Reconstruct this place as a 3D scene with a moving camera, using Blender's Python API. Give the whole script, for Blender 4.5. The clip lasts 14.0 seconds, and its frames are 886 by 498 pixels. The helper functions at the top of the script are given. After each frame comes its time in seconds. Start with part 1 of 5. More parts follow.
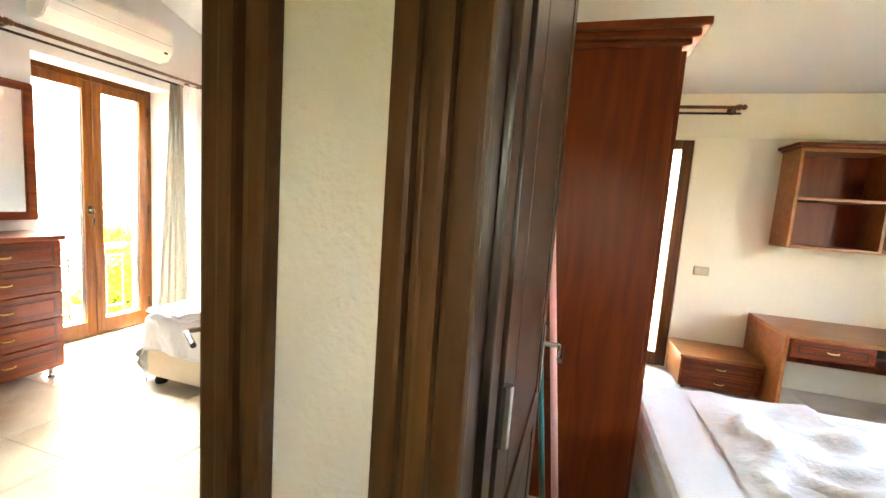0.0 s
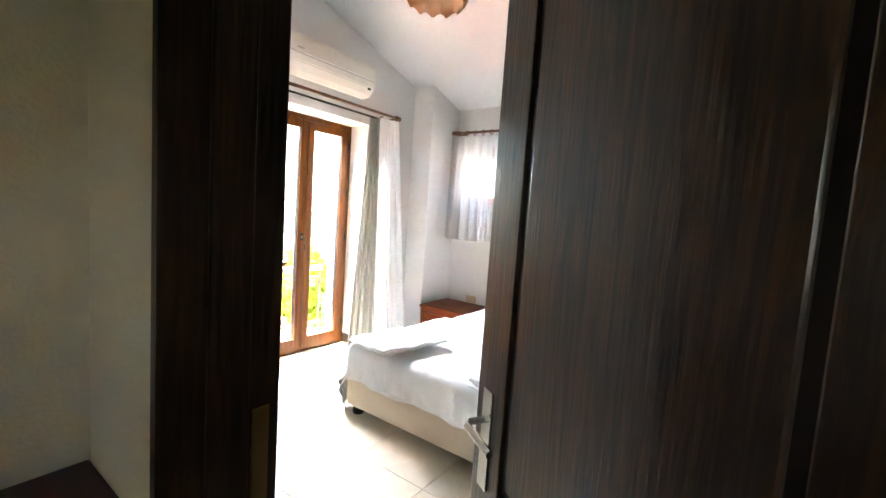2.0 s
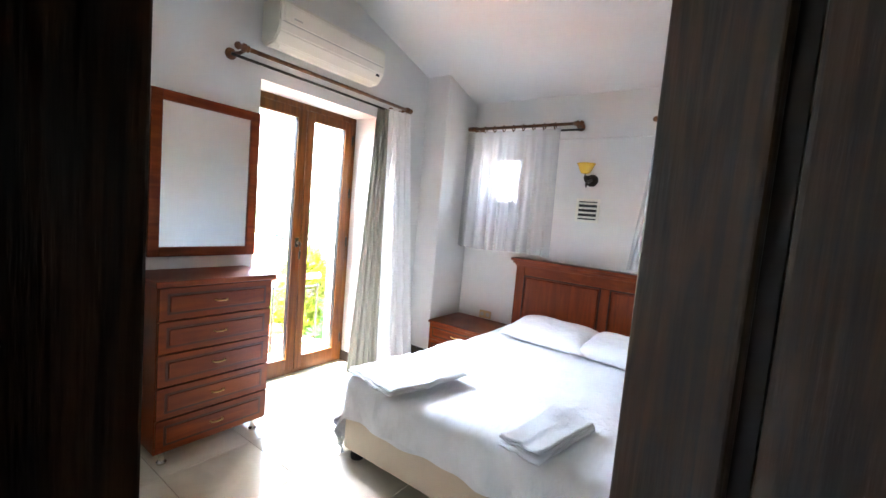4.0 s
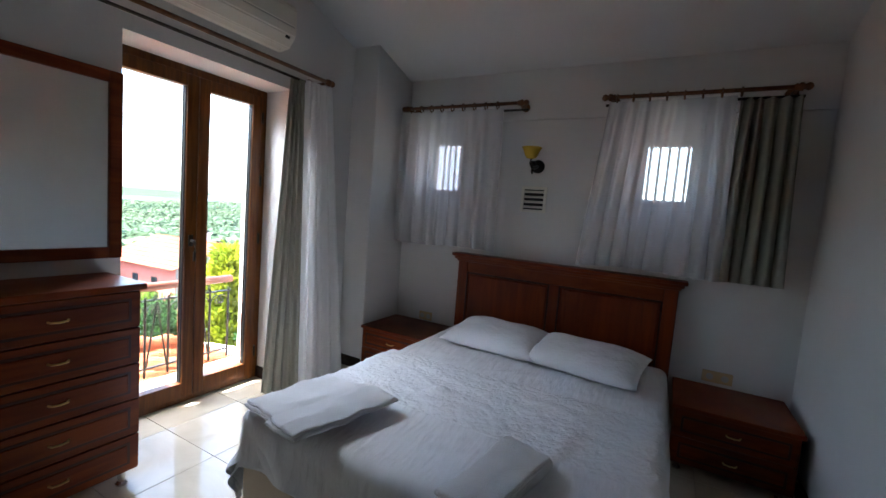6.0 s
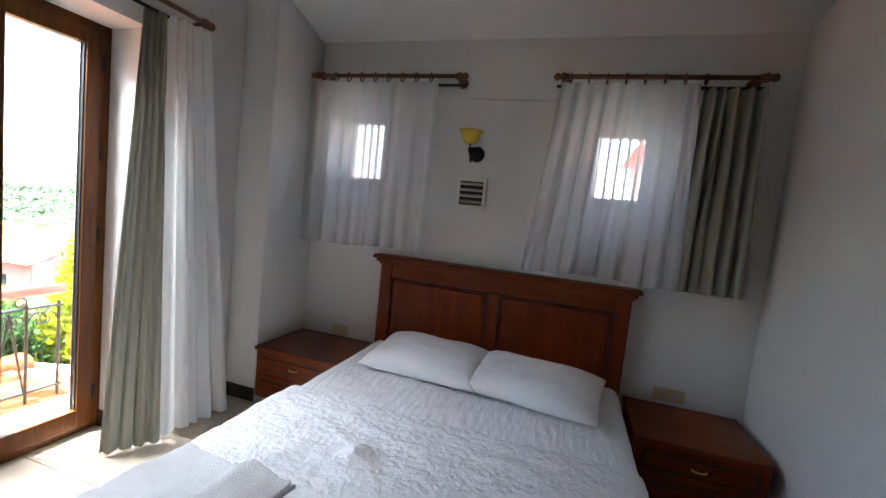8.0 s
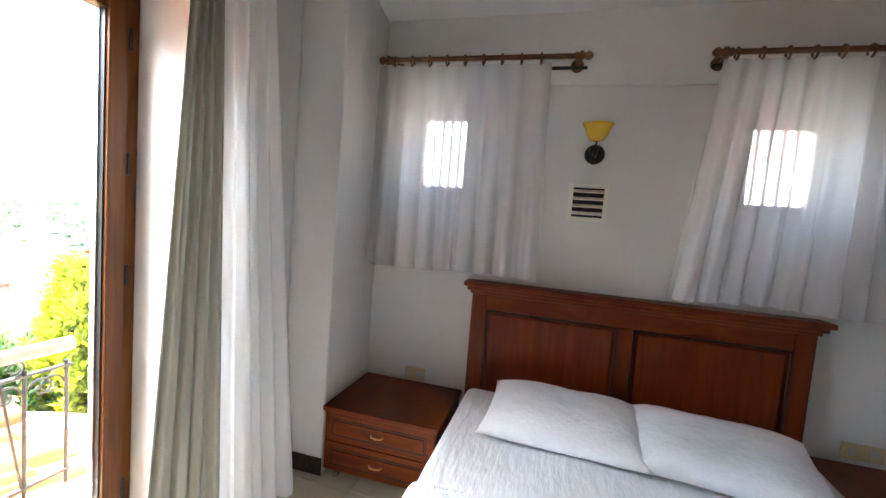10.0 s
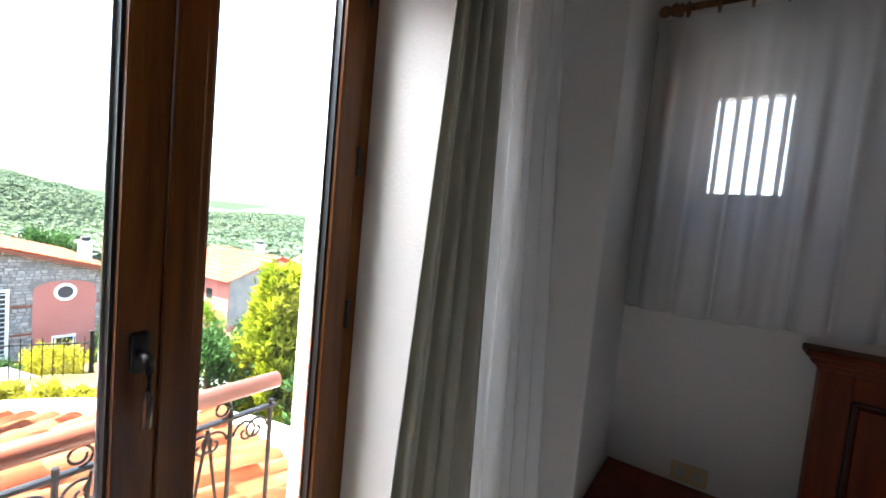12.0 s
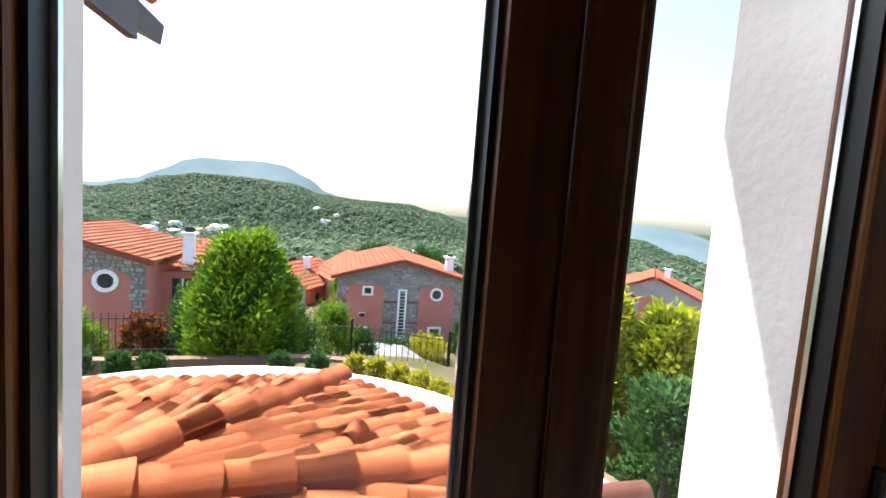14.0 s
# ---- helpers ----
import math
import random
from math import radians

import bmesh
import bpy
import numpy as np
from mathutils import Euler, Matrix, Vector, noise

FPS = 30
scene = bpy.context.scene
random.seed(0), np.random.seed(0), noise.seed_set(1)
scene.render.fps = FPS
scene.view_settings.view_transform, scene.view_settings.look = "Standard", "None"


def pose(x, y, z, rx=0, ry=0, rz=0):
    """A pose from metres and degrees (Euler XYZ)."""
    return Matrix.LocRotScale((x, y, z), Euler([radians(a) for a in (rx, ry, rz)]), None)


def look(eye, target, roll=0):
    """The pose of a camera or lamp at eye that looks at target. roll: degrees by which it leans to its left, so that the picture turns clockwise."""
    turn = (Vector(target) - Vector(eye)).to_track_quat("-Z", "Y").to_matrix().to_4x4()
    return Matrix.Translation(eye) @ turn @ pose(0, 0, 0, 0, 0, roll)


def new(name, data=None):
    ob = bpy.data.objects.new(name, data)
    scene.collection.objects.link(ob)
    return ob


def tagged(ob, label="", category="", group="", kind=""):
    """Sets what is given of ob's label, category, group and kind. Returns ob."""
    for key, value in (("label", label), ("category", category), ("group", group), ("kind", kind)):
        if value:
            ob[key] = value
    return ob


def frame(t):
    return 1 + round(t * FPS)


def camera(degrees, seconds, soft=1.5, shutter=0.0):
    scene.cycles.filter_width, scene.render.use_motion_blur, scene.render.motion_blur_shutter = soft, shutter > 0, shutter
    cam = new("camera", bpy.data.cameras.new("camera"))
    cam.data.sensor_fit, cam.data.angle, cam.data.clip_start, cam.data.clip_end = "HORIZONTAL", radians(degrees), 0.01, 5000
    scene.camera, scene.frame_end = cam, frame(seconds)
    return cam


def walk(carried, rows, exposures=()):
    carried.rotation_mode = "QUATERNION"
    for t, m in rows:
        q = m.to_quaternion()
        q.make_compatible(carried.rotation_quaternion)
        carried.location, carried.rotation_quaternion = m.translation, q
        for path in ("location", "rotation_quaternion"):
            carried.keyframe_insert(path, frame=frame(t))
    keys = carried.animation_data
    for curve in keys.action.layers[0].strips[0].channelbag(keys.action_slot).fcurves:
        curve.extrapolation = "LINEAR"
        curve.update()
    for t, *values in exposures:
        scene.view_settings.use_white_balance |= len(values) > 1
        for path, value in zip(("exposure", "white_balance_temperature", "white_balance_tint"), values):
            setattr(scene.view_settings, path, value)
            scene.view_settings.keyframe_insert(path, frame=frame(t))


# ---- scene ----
cam = camera(93.6, 14.0)
EXPOSURES = [(0, 7.05, 8000, 10), (0.5, 6.85, 7300, 10), (1, 6.45, 6800, 10), (1.5, 6.4, 6700, 10), (2.7, 6.6, 6400, 10), (4.8, 5.2, 6000, 10), (5, 4.95, 6000, 10), (5.5, 4.2, 6000, 10), (6, 3.7, 6000, 10), (6.5, 3.65, 6100, 10), (7.2, 3.8, 6200, 10), (9.3, 5.05, 6600, 10), (10.5, 4.9, 6600, 10), (11, 4.6, 6500, 10), (11.5, 4.05, 6500, 10), (12, 3.45, 6400, 10), (12.5, 3.0, 6300, 10), (13, 2.75, 6300, 10), (13.5, 2.25, 6300, 10), (14, 1.9, 6400, 10)]
PATH = [
    (0, (1.461, 1.012, 1.348), (0.896, 2.917, 1.121), 4.1),
    (0.2, (1.395, 1.006, 1.365), (0.734, 2.882, 1.155), 4.1),
    (0.5, (1.299, 1.004, 1.372), (0.553, 2.852, 1.198), 3.6),
    (1, (1.162, 1.01, 1.379), (0.335, 2.822, 1.195), 3.0),
    (1.5, (1.042, 1.045, 1.373), (0.03, 2.758, 1.17), 3.6),
    (2, (0.904, 1.162, 1.375), (-0.255, 2.783, 1.2), 3.9),
    (2.5, (0.794, 1.275, 1.385), (-0.473, 2.817, 1.257), 4.8),
    (5, (0.411, 1.639, 1.393), (-0.644, 3.328, 1.211), 4.8),
    (5.5, (0.368, 1.754, 1.364), (-0.633, 3.478, 1.204), 4.6),
    (6, (0.383, 1.887, 1.381), (-0.566, 3.639, 1.203), 4.5),
    (6.5, (0.397, 2.015, 1.365), (-0.439, 3.824, 1.191), 4.8),
    (7, (0.305, 2.116, 1.366), (-0.32, 4.006, 1.175), 5.5),
    (9.5, (-0.442, 2.701, 1.397), (-0.999, 4.617, 1.254), 5.9),
    (10, (-0.72, 2.735, 1.394), (-1.245, 4.659, 1.241), 4.5),
    (10.5, (-0.86, 2.826, 1.385), (-1.548, 4.691, 1.162), 5.4),
    (11, (-1.016, 2.975, 1.374), (-1.897, 4.759, 1.176), 5.6),
    (11.5, (-1.206, 3.067, 1.343), (-2.294, 4.735, 1.159), 6.0),
    (12, (-1.435, 3.138, 1.358), (-2.572, 4.778, 1.229), 5.3),
    (12.5, (-1.588, 3.183, 1.381), (-2.923, 4.671, 1.322), 4.4),
    (13, (-1.71, 3.24, 1.385), (-3.361, 4.368, 1.323), 4.0),
    (13.5, (-1.82, 3.281, 1.38), (-3.686, 3.997, 1.322), 4.5),
    (14, (-1.94, 3.277, 1.391), (-3.879, 3.74, 1.231), 4.3),
]
walk(cam, [(t, look(eye, target, roll)) for t, eye, target, roll in PATH], EXPOSURES)

# ---- world and sun ----
SUN_TO = Vector((-0.30, -0.32, 0.90)).normalized()
world = bpy.data.worlds.new("sky")
scene.world = world
world.use_nodes = True
wt = world.node_tree
sky = wt.nodes.new("ShaderNodeTexSky")
sky.sky_type, sky.sun_disc = "NISHITA", False
sky.sun_elevation = math.asin(SUN_TO.z)
sky.sun_rotation = math.atan2(SUN_TO.x, SUN_TO.y)
sky.dust_density, sky.air_density, sky.ozone_density = 2.5, 1.0, 1.0
wt.links.new(sky.outputs[0], wt.nodes["Background"].inputs[0])
wt.nodes["Background"].inputs[1].default_value = 0.15
sun = new("sun", bpy.data.lights.new("sun", "SUN"))
sun.data.energy, sun.data.angle, sun.data.color = 5.0, radians(0.6), (1.0, 0.94, 0.84)
sun.rotation_euler = SUN_TO.to_track_quat("Z", "Y").to_euler()


def fill_lamp(name, eye, target, wide, high, watts, colour=(0.95, 0.98, 1.0)):
    """An added area lamp at an opening that strengthens the sky light coming in."""
    lamp = new(name, bpy.data.lights.new(name, "AREA"))
    lamp.data.shape, lamp.data.size, lamp.data.size_y, lamp.data.energy, lamp.data.color = "RECTANGLE", wide, high, watts, colour
    lamp.data.spread = radians(120)
    lamp.matrix_world = look(eye, target)


# fill lamps added on top of the sky to brighten the bedroom
fill_lamp("balcony_sky", (-2.62, 3.49, 2.36), (0.3, 3.6, 0.3), 1.1, 0.34, 5.5)
for wx, wz in ((-1.43, 1.78), (0.31, 1.77)):
    fill_lamp("small_window_sky", (wx, 5.385, wz), (wx, 4.0, wz), 0.33, 0.47, 0.13)

# ---- materials ----


def mat(name, color, rough=0.5, metal=0.0, color2=None, scale=4.0, stretch=(1, 1, 1), detail=6.0, bump=0.0, bump_scale=60.0,
        random_amount=0.0, rough_var=0.0, coat=0.0, relief=0.01, gloss=0.35, mix_low=0.35, mix_high=0.65, distort=0.0, sheen=0.0, island=False):
    """A Principled material: two colours mixed by stretched noise, fine relief, optional spread by object."""
    m = bpy.data.materials.new(name)
    m.use_nodes = True
    nt, b = m.node_tree, m.node_tree.nodes["Principled BSDF"]
    b.inputs["Base Color"].default_value = (*color, 1)
    b.inputs["Roughness"].default_value, b.inputs["Metallic"].default_value = rough, metal
    b.inputs["Coat Weight"].default_value = coat
    b.inputs["Coat Roughness"].default_value = 0.12
    b.inputs["Sheen Weight"].default_value = sheen
    b.inputs["Specular IOR Level"].default_value = gloss
    co = nt.nodes.new("ShaderNodeTexCoord")
    mp = nt.nodes.new("ShaderNodeMapping")
    mp.inputs["Scale"].default_value = stretch
    nt.links.new(co.outputs["Object"], mp.inputs[0])
    n1 = nt.nodes.new("ShaderNodeTexNoise")
    n1.inputs["Scale"].default_value, n1.inputs["Detail"].default_value, n1.inputs["Distortion"].default_value = scale, detail, distort
    nt.links.new(mp.outputs[0], n1.inputs["Vector"])
    out = None
    if color2:
        ramp = nt.nodes.new("ShaderNodeMapRange")
        ramp.inputs["From Min"].default_value, ramp.inputs["From Max"].default_value = mix_low, mix_high
        nt.links.new(n1.outputs["Fac"], ramp.inputs["Value"])
        mx = nt.nodes.new("ShaderNodeMix")
        mx.data_type = "RGBA"
        mx.inputs["A"].default_value, mx.inputs["B"].default_value = (*color, 1), (*color2, 1)
        nt.links.new(ramp.outputs[0], mx.inputs["Factor"])
        out = mx.outputs["Result"]
        nt.links.new(out, b.inputs["Base Color"])
    if random_amount:
        src = nt.nodes.new("ShaderNodeNewGeometry" if island else "ShaderNodeObjectInfo")
        rr = nt.nodes.new("ShaderNodeMapRange")
        rr.inputs["To Min"].default_value, rr.inputs["To Max"].default_value = 1 - random_amount, 1 + random_amount
        nt.links.new(src.outputs["Random Per Island" if island else "Random"], rr.inputs["Value"])
        hsv = nt.nodes.new("ShaderNodeHueSaturation")
        nt.links.new(rr.outputs[0], hsv.inputs["Value"])
        if out:
            nt.links.new(out, hsv.inputs["Color"])
        else:
            hsv.inputs["Color"].default_value = (*color, 1)
        nt.links.new(hsv.outputs[0], b.inputs["Base Color"])
    if rough_var:
        n3 = nt.nodes.new("ShaderNodeTexNoise")
        n3.inputs["Scale"].default_value, n3.inputs["Detail"].default_value = 3.0, 5.0
        nt.links.new(co.outputs["Object"], n3.inputs["Vector"])
        rv = nt.nodes.new("ShaderNodeMapRange")
        rv.inputs["From Min"].default_value, rv.inputs["From Max"].default_value = 0.3, 0.7
        rv.inputs["To Min"].default_value, rv.inputs["To Max"].default_value = max(0.02, rough - rough_var), rough + rough_var
        nt.links.new(n3.outputs["Fac"], rv.inputs["Value"])
        nt.links.new(rv.outputs[0], b.inputs["Roughness"])
    if bump:
        n2 = nt.nodes.new("ShaderNodeTexNoise")
        n2.inputs["Scale"].default_value, n2.inputs["Detail"].default_value = bump_scale, 4.0
        nt.links.new(mp.outputs[0], n2.inputs["Vector"])
        bp = nt.nodes.new("ShaderNodeBump")
        bp.inputs["Strength"].default_value, bp.inputs["Distance"].default_value = bump, relief
        nt.links.new(n2.outputs["Fac"], bp.inputs["Height"])
        nt.links.new(bp.outputs[0], b.inputs["Normal"])
    return m


def cloth(name, color, see=0.0, through_light=0.4, weave=900.0):
    """Cloth that lets light pass; see is the share that is open between the threads."""
    m = bpy.data.materials.new(name)
    m.use_nodes = True
    nt = m.node_tree
    b = nt.nodes["Principled BSDF"]
    b.inputs["Base Color"].default_value, b.inputs["Roughness"].default_value = (*color, 1), 0.85
    co = nt.nodes.new("ShaderNodeTexCoord")
    n2 = nt.nodes.new("ShaderNodeTexNoise")
    n2.inputs["Scale"].default_value = weave
    nt.links.new(co.outputs["Object"], n2.inputs["Vector"])
    bp = nt.nodes.new("ShaderNodeBump")
    bp.inputs["Strength"].default_value, bp.inputs["Distance"].default_value = 0.15, 0.002
    nt.links.new(n2.outputs["Fac"], bp.inputs["Height"])
    nt.links.new(bp.outputs[0], b.inputs["Normal"])
    tl = nt.nodes.new("ShaderNodeBsdfTranslucent")
    tl.inputs[0].default_value = (*color, 1)
    m1 = nt.nodes.new("ShaderNodeMixShader")
    m1.inputs[0].default_value = through_light
    nt.links.new(b.outputs[0], m1.inputs[1])
    nt.links.new(tl.outputs[0], m1.inputs[2])
    last = m1
    if see:
        tr = nt.nodes.new("ShaderNodeBsdfTransparent")
        m2 = nt.nodes.new("ShaderNodeMixShader")
        m2.inputs[0].default_value = see
        nt.links.new(m1.outputs[0], m2.inputs[1])
        nt.links.new(tr.outputs[0], m2.inputs[2])
        last = m2
    nt.links.new(last.outputs[0], nt.nodes["Material Output"].inputs[0])
    return m


def glass_mat(name, tint=(0.97, 0.985, 0.98)):
    m = bpy.data.materials.new(name)
    m.use_nodes = True
    nt = m.node_tree
    tr = nt.nodes.new("ShaderNodeBsdfTransparent")
    tr.inputs[0].default_value = (*tint, 1)
    gl = nt.nodes.new("ShaderNodeBsdfGlossy")
    gl.inputs["Roughness"].default_value = 0.0
    lw = nt.nodes.new("ShaderNodeLayerWeight")
    lw.inputs[0].default_value = 0.5
    pw = nt.nodes.new("ShaderNodeMath")
    pw.operation, pw.inputs[1].default_value = "POWER", 4.0
    fr = nt.nodes.new("ShaderNodeMath")
    fr.operation, fr.inputs[1].default_value, fr.inputs[2].default_value = "MULTIPLY_ADD", 0.5, 0.03
    nt.links.new(lw.outputs["Facing"], pw.inputs[0])
    nt.links.new(pw.outputs[0], fr.inputs[0])
    mx = nt.nodes.new("ShaderNodeMixShader")
    nt.links.new(fr.outputs[0], mx.inputs[0])
    nt.links.new(tr.outputs[0], mx.inputs[1])
    nt.links.new(gl.outputs[0], mx.inputs[2])
    nt.links.new(mx.outputs[0], nt.nodes["Material Output"].inputs[0])
    return m


def leaf_mat(name, color, color2, scale=3.0, spread=0.35):
    """Foliage that lets some light pass, spread leaf by leaf."""
    m = mat(name, color, 0.75, gloss=0.15, color2=color2, scale=scale, random_amount=spread, island=True)
    nt = m.node_tree
    b = nt.nodes["Principled BSDF"]
    tl = nt.nodes.new("ShaderNodeBsdfTranslucent")
    for link in list(nt.links):
        if link.to_socket == b.inputs["Base Color"]:
            nt.links.new(link.from_socket, tl.inputs[0])
    ms = nt.nodes.new("ShaderNodeMixShader")
    ms.inputs[0].default_value = 0.35
    nt.links.new(b.outputs[0], ms.inputs[1])
    nt.links.new(tl.outputs[0], ms.inputs[2])
    nt.links.new(ms.outputs[0], nt.nodes["Material Output"].inputs[0])
    return m


PLASTER = mat("white_plaster", (0.66, 0.645, 0.625), 0.9, color2=(0.61, 0.595, 0.575), scale=1.3, bump=0.10, bump_scale=90)
CREAM = mat("cream_plaster", (0.80, 0.73, 0.58), 0.9, color2=(0.77, 0.69, 0.54), scale=1.3, bump=0.25, bump_scale=90)
CEIL = mat("ceiling_paint", (0.62, 0.61, 0.595), 0.92, color2=(0.58, 0.57, 0.555), scale=1.0, bump=0.15, bump_scale=70)
STUCCO = mat("rough_white_stucco", (0.66, 0.655, 0.64), 0.95, color2=(0.57, 0.565, 0.55), scale=3.0, bump=0.4, bump_scale=38)
WALNUT = mat("dark_walnut", (0.052, 0.021, 0.008), 0.30, gloss=0.5, coat=0.12, color2=(0.020, 0.009, 0.005), scale=5, stretch=(5, 5, 0.35), distort=3.0, bump=0.16, bump_scale=22, mix_low=0.42, mix_high=0.58)
# near-black walnut: shade of the panel grooves put into the colour
WALNUT_SHADE = mat("walnut_groove_shade", (0.014, 0.008, 0.005), 0.4, color2=(0.009, 0.005, 0.004), scale=9)
CASING = mat("brown_stained_casing", (0.115, 0.048, 0.013), 0.45, gloss=0.15, color2=(0.080, 0.033, 0.009), scale=6, stretch=(6, 6, 0.2), distort=0.8, bump=0.06, bump_scale=30)
CHERRY = mat("cherry_veneer", (0.190, 0.0390, 0.0060), 0.36, gloss=0.2, color2=(0.108, 0.0171, 0.0030), scale=4, stretch=(1, 0.5, 5), distort=1.0, bump=0.06, bump_scale=40, rough_var=0.06)
CHERRY_UP = mat("cherry_veneer_upright", (0.180, 0.0310, 0.0045), 0.36, gloss=0.2, color2=(0.114, 0.0180, 0.0030), scale=4, stretch=(5, 5, 0.4), distort=1.0, bump=0.06, bump_scale=40, rough_var=0.06)
CHERRY_DARK = mat("cherry_groove", (0.060, 0.014, 0.006), 0.4, color2=(0.035, 0.008, 0.004), scale=6)
DESK = mat("light_cherry_veneer", (0.36, 0.13, 0.035), 0.35, color2=(0.26, 0.085, 0.02), scale=4, stretch=(0.6, 4, 4), distort=0.8)
PINE = mat("honey_brown_lacquered_wood", (0.135, 0.044, 0.0065), 0.28, gloss=0.25, color2=(0.070, 0.020, 0.003), scale=5, stretch=(6, 6, 0.35), distort=1.0, bump=0.08, bump_scale=30)
ROD = mat("carved_rod_wood", (0.17, 0.065, 0.018), 0.35, color2=(0.08, 0.028, 0.009), scale=12, distort=1.0)
IRON = mat("dark_iron", (0.02, 0.018, 0.016), 0.45, 0.6, color2=(0.035, 0.028, 0.022), scale=30, bump=0.2)
STEEL = mat("satin_steel", (0.62, 0.60, 0.57), 0.25, 1.0)
BRASS = mat("brass", (0.70, 0.48, 0.20), 0.28, 1.0)
BLACK = mat("black_rubber", (0.012, 0.012, 0.012), 0.5)
HANDLE = mat("dark_bronze", (0.03, 0.028, 0.026), 0.3, 0.7)
LINEN = mat("white_cotton", (0.80, 0.80, 0.82), 0.9, color2=(0.77, 0.77, 0.79), scale=3, bump=0.7, bump_scale=14, relief=0.018, sheen=0.2)
CRINKLE = mat("crinkled_white_cotton", (0.79, 0.79, 0.80), 0.9, color2=(0.74, 0.74, 0.755), scale=5, bump=0.9, bump_scale=38, relief=0.014, sheen=0.2)
CREASE = mat("creased_white_cotton", (0.80, 0.80, 0.82), 0.9, color2=(0.77, 0.77, 0.79), scale=3, stretch=(4, 0.9, 1), bump=0.8, bump_scale=9, relief=0.014, distort=0.6, sheen=0.2)
TERRY = mat("white_terry", (0.80, 0.79, 0.79), 0.98, color2=(0.74, 0.73, 0.73), scale=9, bump=0.8, bump_scale=220, sheen=0.4)
BASE = mat("beige_leatherette", (0.62, 0.52, 0.40), 0.6, color2=(0.56, 0.46, 0.35), scale=3, bump=0.15, bump_scale=120)
DRAPE = cloth("olive_grey_curtain", (0.31, 0.30, 0.245), 0.0, 0.08)
SHEER = cloth("white_voile", (0.82, 0.82, 0.83), 0.50, 0.45)
SHEER_FULL = cloth("white_folded_voile", (0.82, 0.82, 0.81), 0.03, 0.35)
PLASTIC = mat("ivory_plastic", (0.72, 0.69, 0.60), 0.4, color2=(0.69, 0.65, 0.56), scale=2)
PLASTIC_D = mat("grey_plastic", (0.45, 0.43, 0.38), 0.5)
SOCKET = mat("beige_plastic", (0.55, 0.40, 0.22), 0.4)
AMBER = mat("amber_glass", (0.72, 0.47, 0.05), 0.25, color2=(0.62, 0.38, 0.04), scale=5)
PEACH = mat("peach_glass", (0.82, 0.45, 0.22), 0.3, color2=(0.85, 0.62, 0.42), scale=6)
GLASS = glass_mat("window_glass")
MIRROR = mat("mirror_silver", (0.88, 0.89, 0.88), 0.015, 1.0)
BASEB = mat("dark_skirting_stone", (0.035, 0.026, 0.022), 0.25, color2=(0.06, 0.045, 0.036), scale=8)
REDWOOD = mat("dark_red_wood", (0.060, 0.012, 0.008), 0.3, color2=(0.035, 0.007, 0.005), scale=5, stretch=(1, 5, 1))
PINKP = mat("pink_plastic", (0.72, 0.36, 0.34), 0.35)
TEAL = mat("teal_plastic", (0.02, 0.14, 0.13), 0.4)
MARBLE = mat("cream_marble", (0.66, 0.59, 0.47), 0.10, color2=(0.54, 0.47, 0.36), scale=2.6, detail=9, distort=1.6, random_amount=0.05, rough_var=0.04)
GROUT = mat("grout", (0.48, 0.43, 0.34), 0.8)
TERRA = mat("terracotta", (0.43, 0.122, 0.042), 0.8, color2=(0.36, 0.098, 0.033), scale=3.5, bump=0.3, bump_scale=40, random_amount=0.07)
TERRA_FAR = mat("terracotta_roofing", (0.46, 0.16, 0.085), 0.8, color2=(0.36, 0.11, 0.055), scale=0.8, random_amount=0.10, island=True)
PINK = mat("salmon_render", (0.50, 0.20, 0.155), 0.9, color2=(0.45, 0.17, 0.13), scale=0.7, bump=0.2)
STONE = mat("grey_rubble_stone", (0.27, 0.26, 0.25), 0.9, color2=(0.36, 0.33, 0.29), scale=1.5, random_amount=0.3, island=True, bump=0.4, bump_scale=12)
MORTAR = mat("stone_mortar", (0.20, 0.185, 0.17), 0.95)
WHITE = mat("white_paint", (0.80, 0.80, 0.78), 0.7)
DARKGLASS = mat("dark_window", (0.03, 0.035, 0.04), 0.08)
EAVE = mat("stained_eave_timber", (0.050, 0.027, 0.016), 0.5, color2=(0.03, 0.016, 0.01), scale=6, stretch=(1, 6, 6))
RAILRED = mat("red_brown_handrail", (0.22, 0.075, 0.045), 0.35, color2=(0.16, 0.05, 0.03), scale=5)
ASPHALT = mat("street_asphalt", (0.16, 0.155, 0.15), 0.9, color2=(0.20, 0.195, 0.19), scale=1.2, bump=0.2)
GRASS = mat("garden_earth_and_grass", (0.060, 0.062, 0.028), 0.95, gloss=0.0, color2=(0.115, 0.092, 0.060), scale=0.6, bump=0.6, bump_scale=6)
FOREST = mat("forest_slope", (0.030, 0.047, 0.032), 0.95, gloss=0.0, color2=(0.045, 0.062, 0.040), scale=0.10, detail=10, mix_low=0.4, mix_high=0.62)
# the blue-green cast is distance haze put into the base colour
FARMT = mat("mountain_haze_in_colour", (0.07, 0.10, 0.115), 1.0, gloss=0.0, color2=(0.09, 0.118, 0.135), scale=0.006, detail=8)
CONIFER = leaf_mat("yellow_green_conifer", (0.17, 0.27, 0.014), (0.055, 0.13, 0.011), 1.2)
CONIFER2 = leaf_mat("golden_conifer", (0.36, 0.38, 0.022), (0.17, 0.23, 0.016), 1.2)
SHRUB = leaf_mat("dark_green_shrub", (0.030, 0.075, 0.018), (0.05, 0.11, 0.03), 2.0)
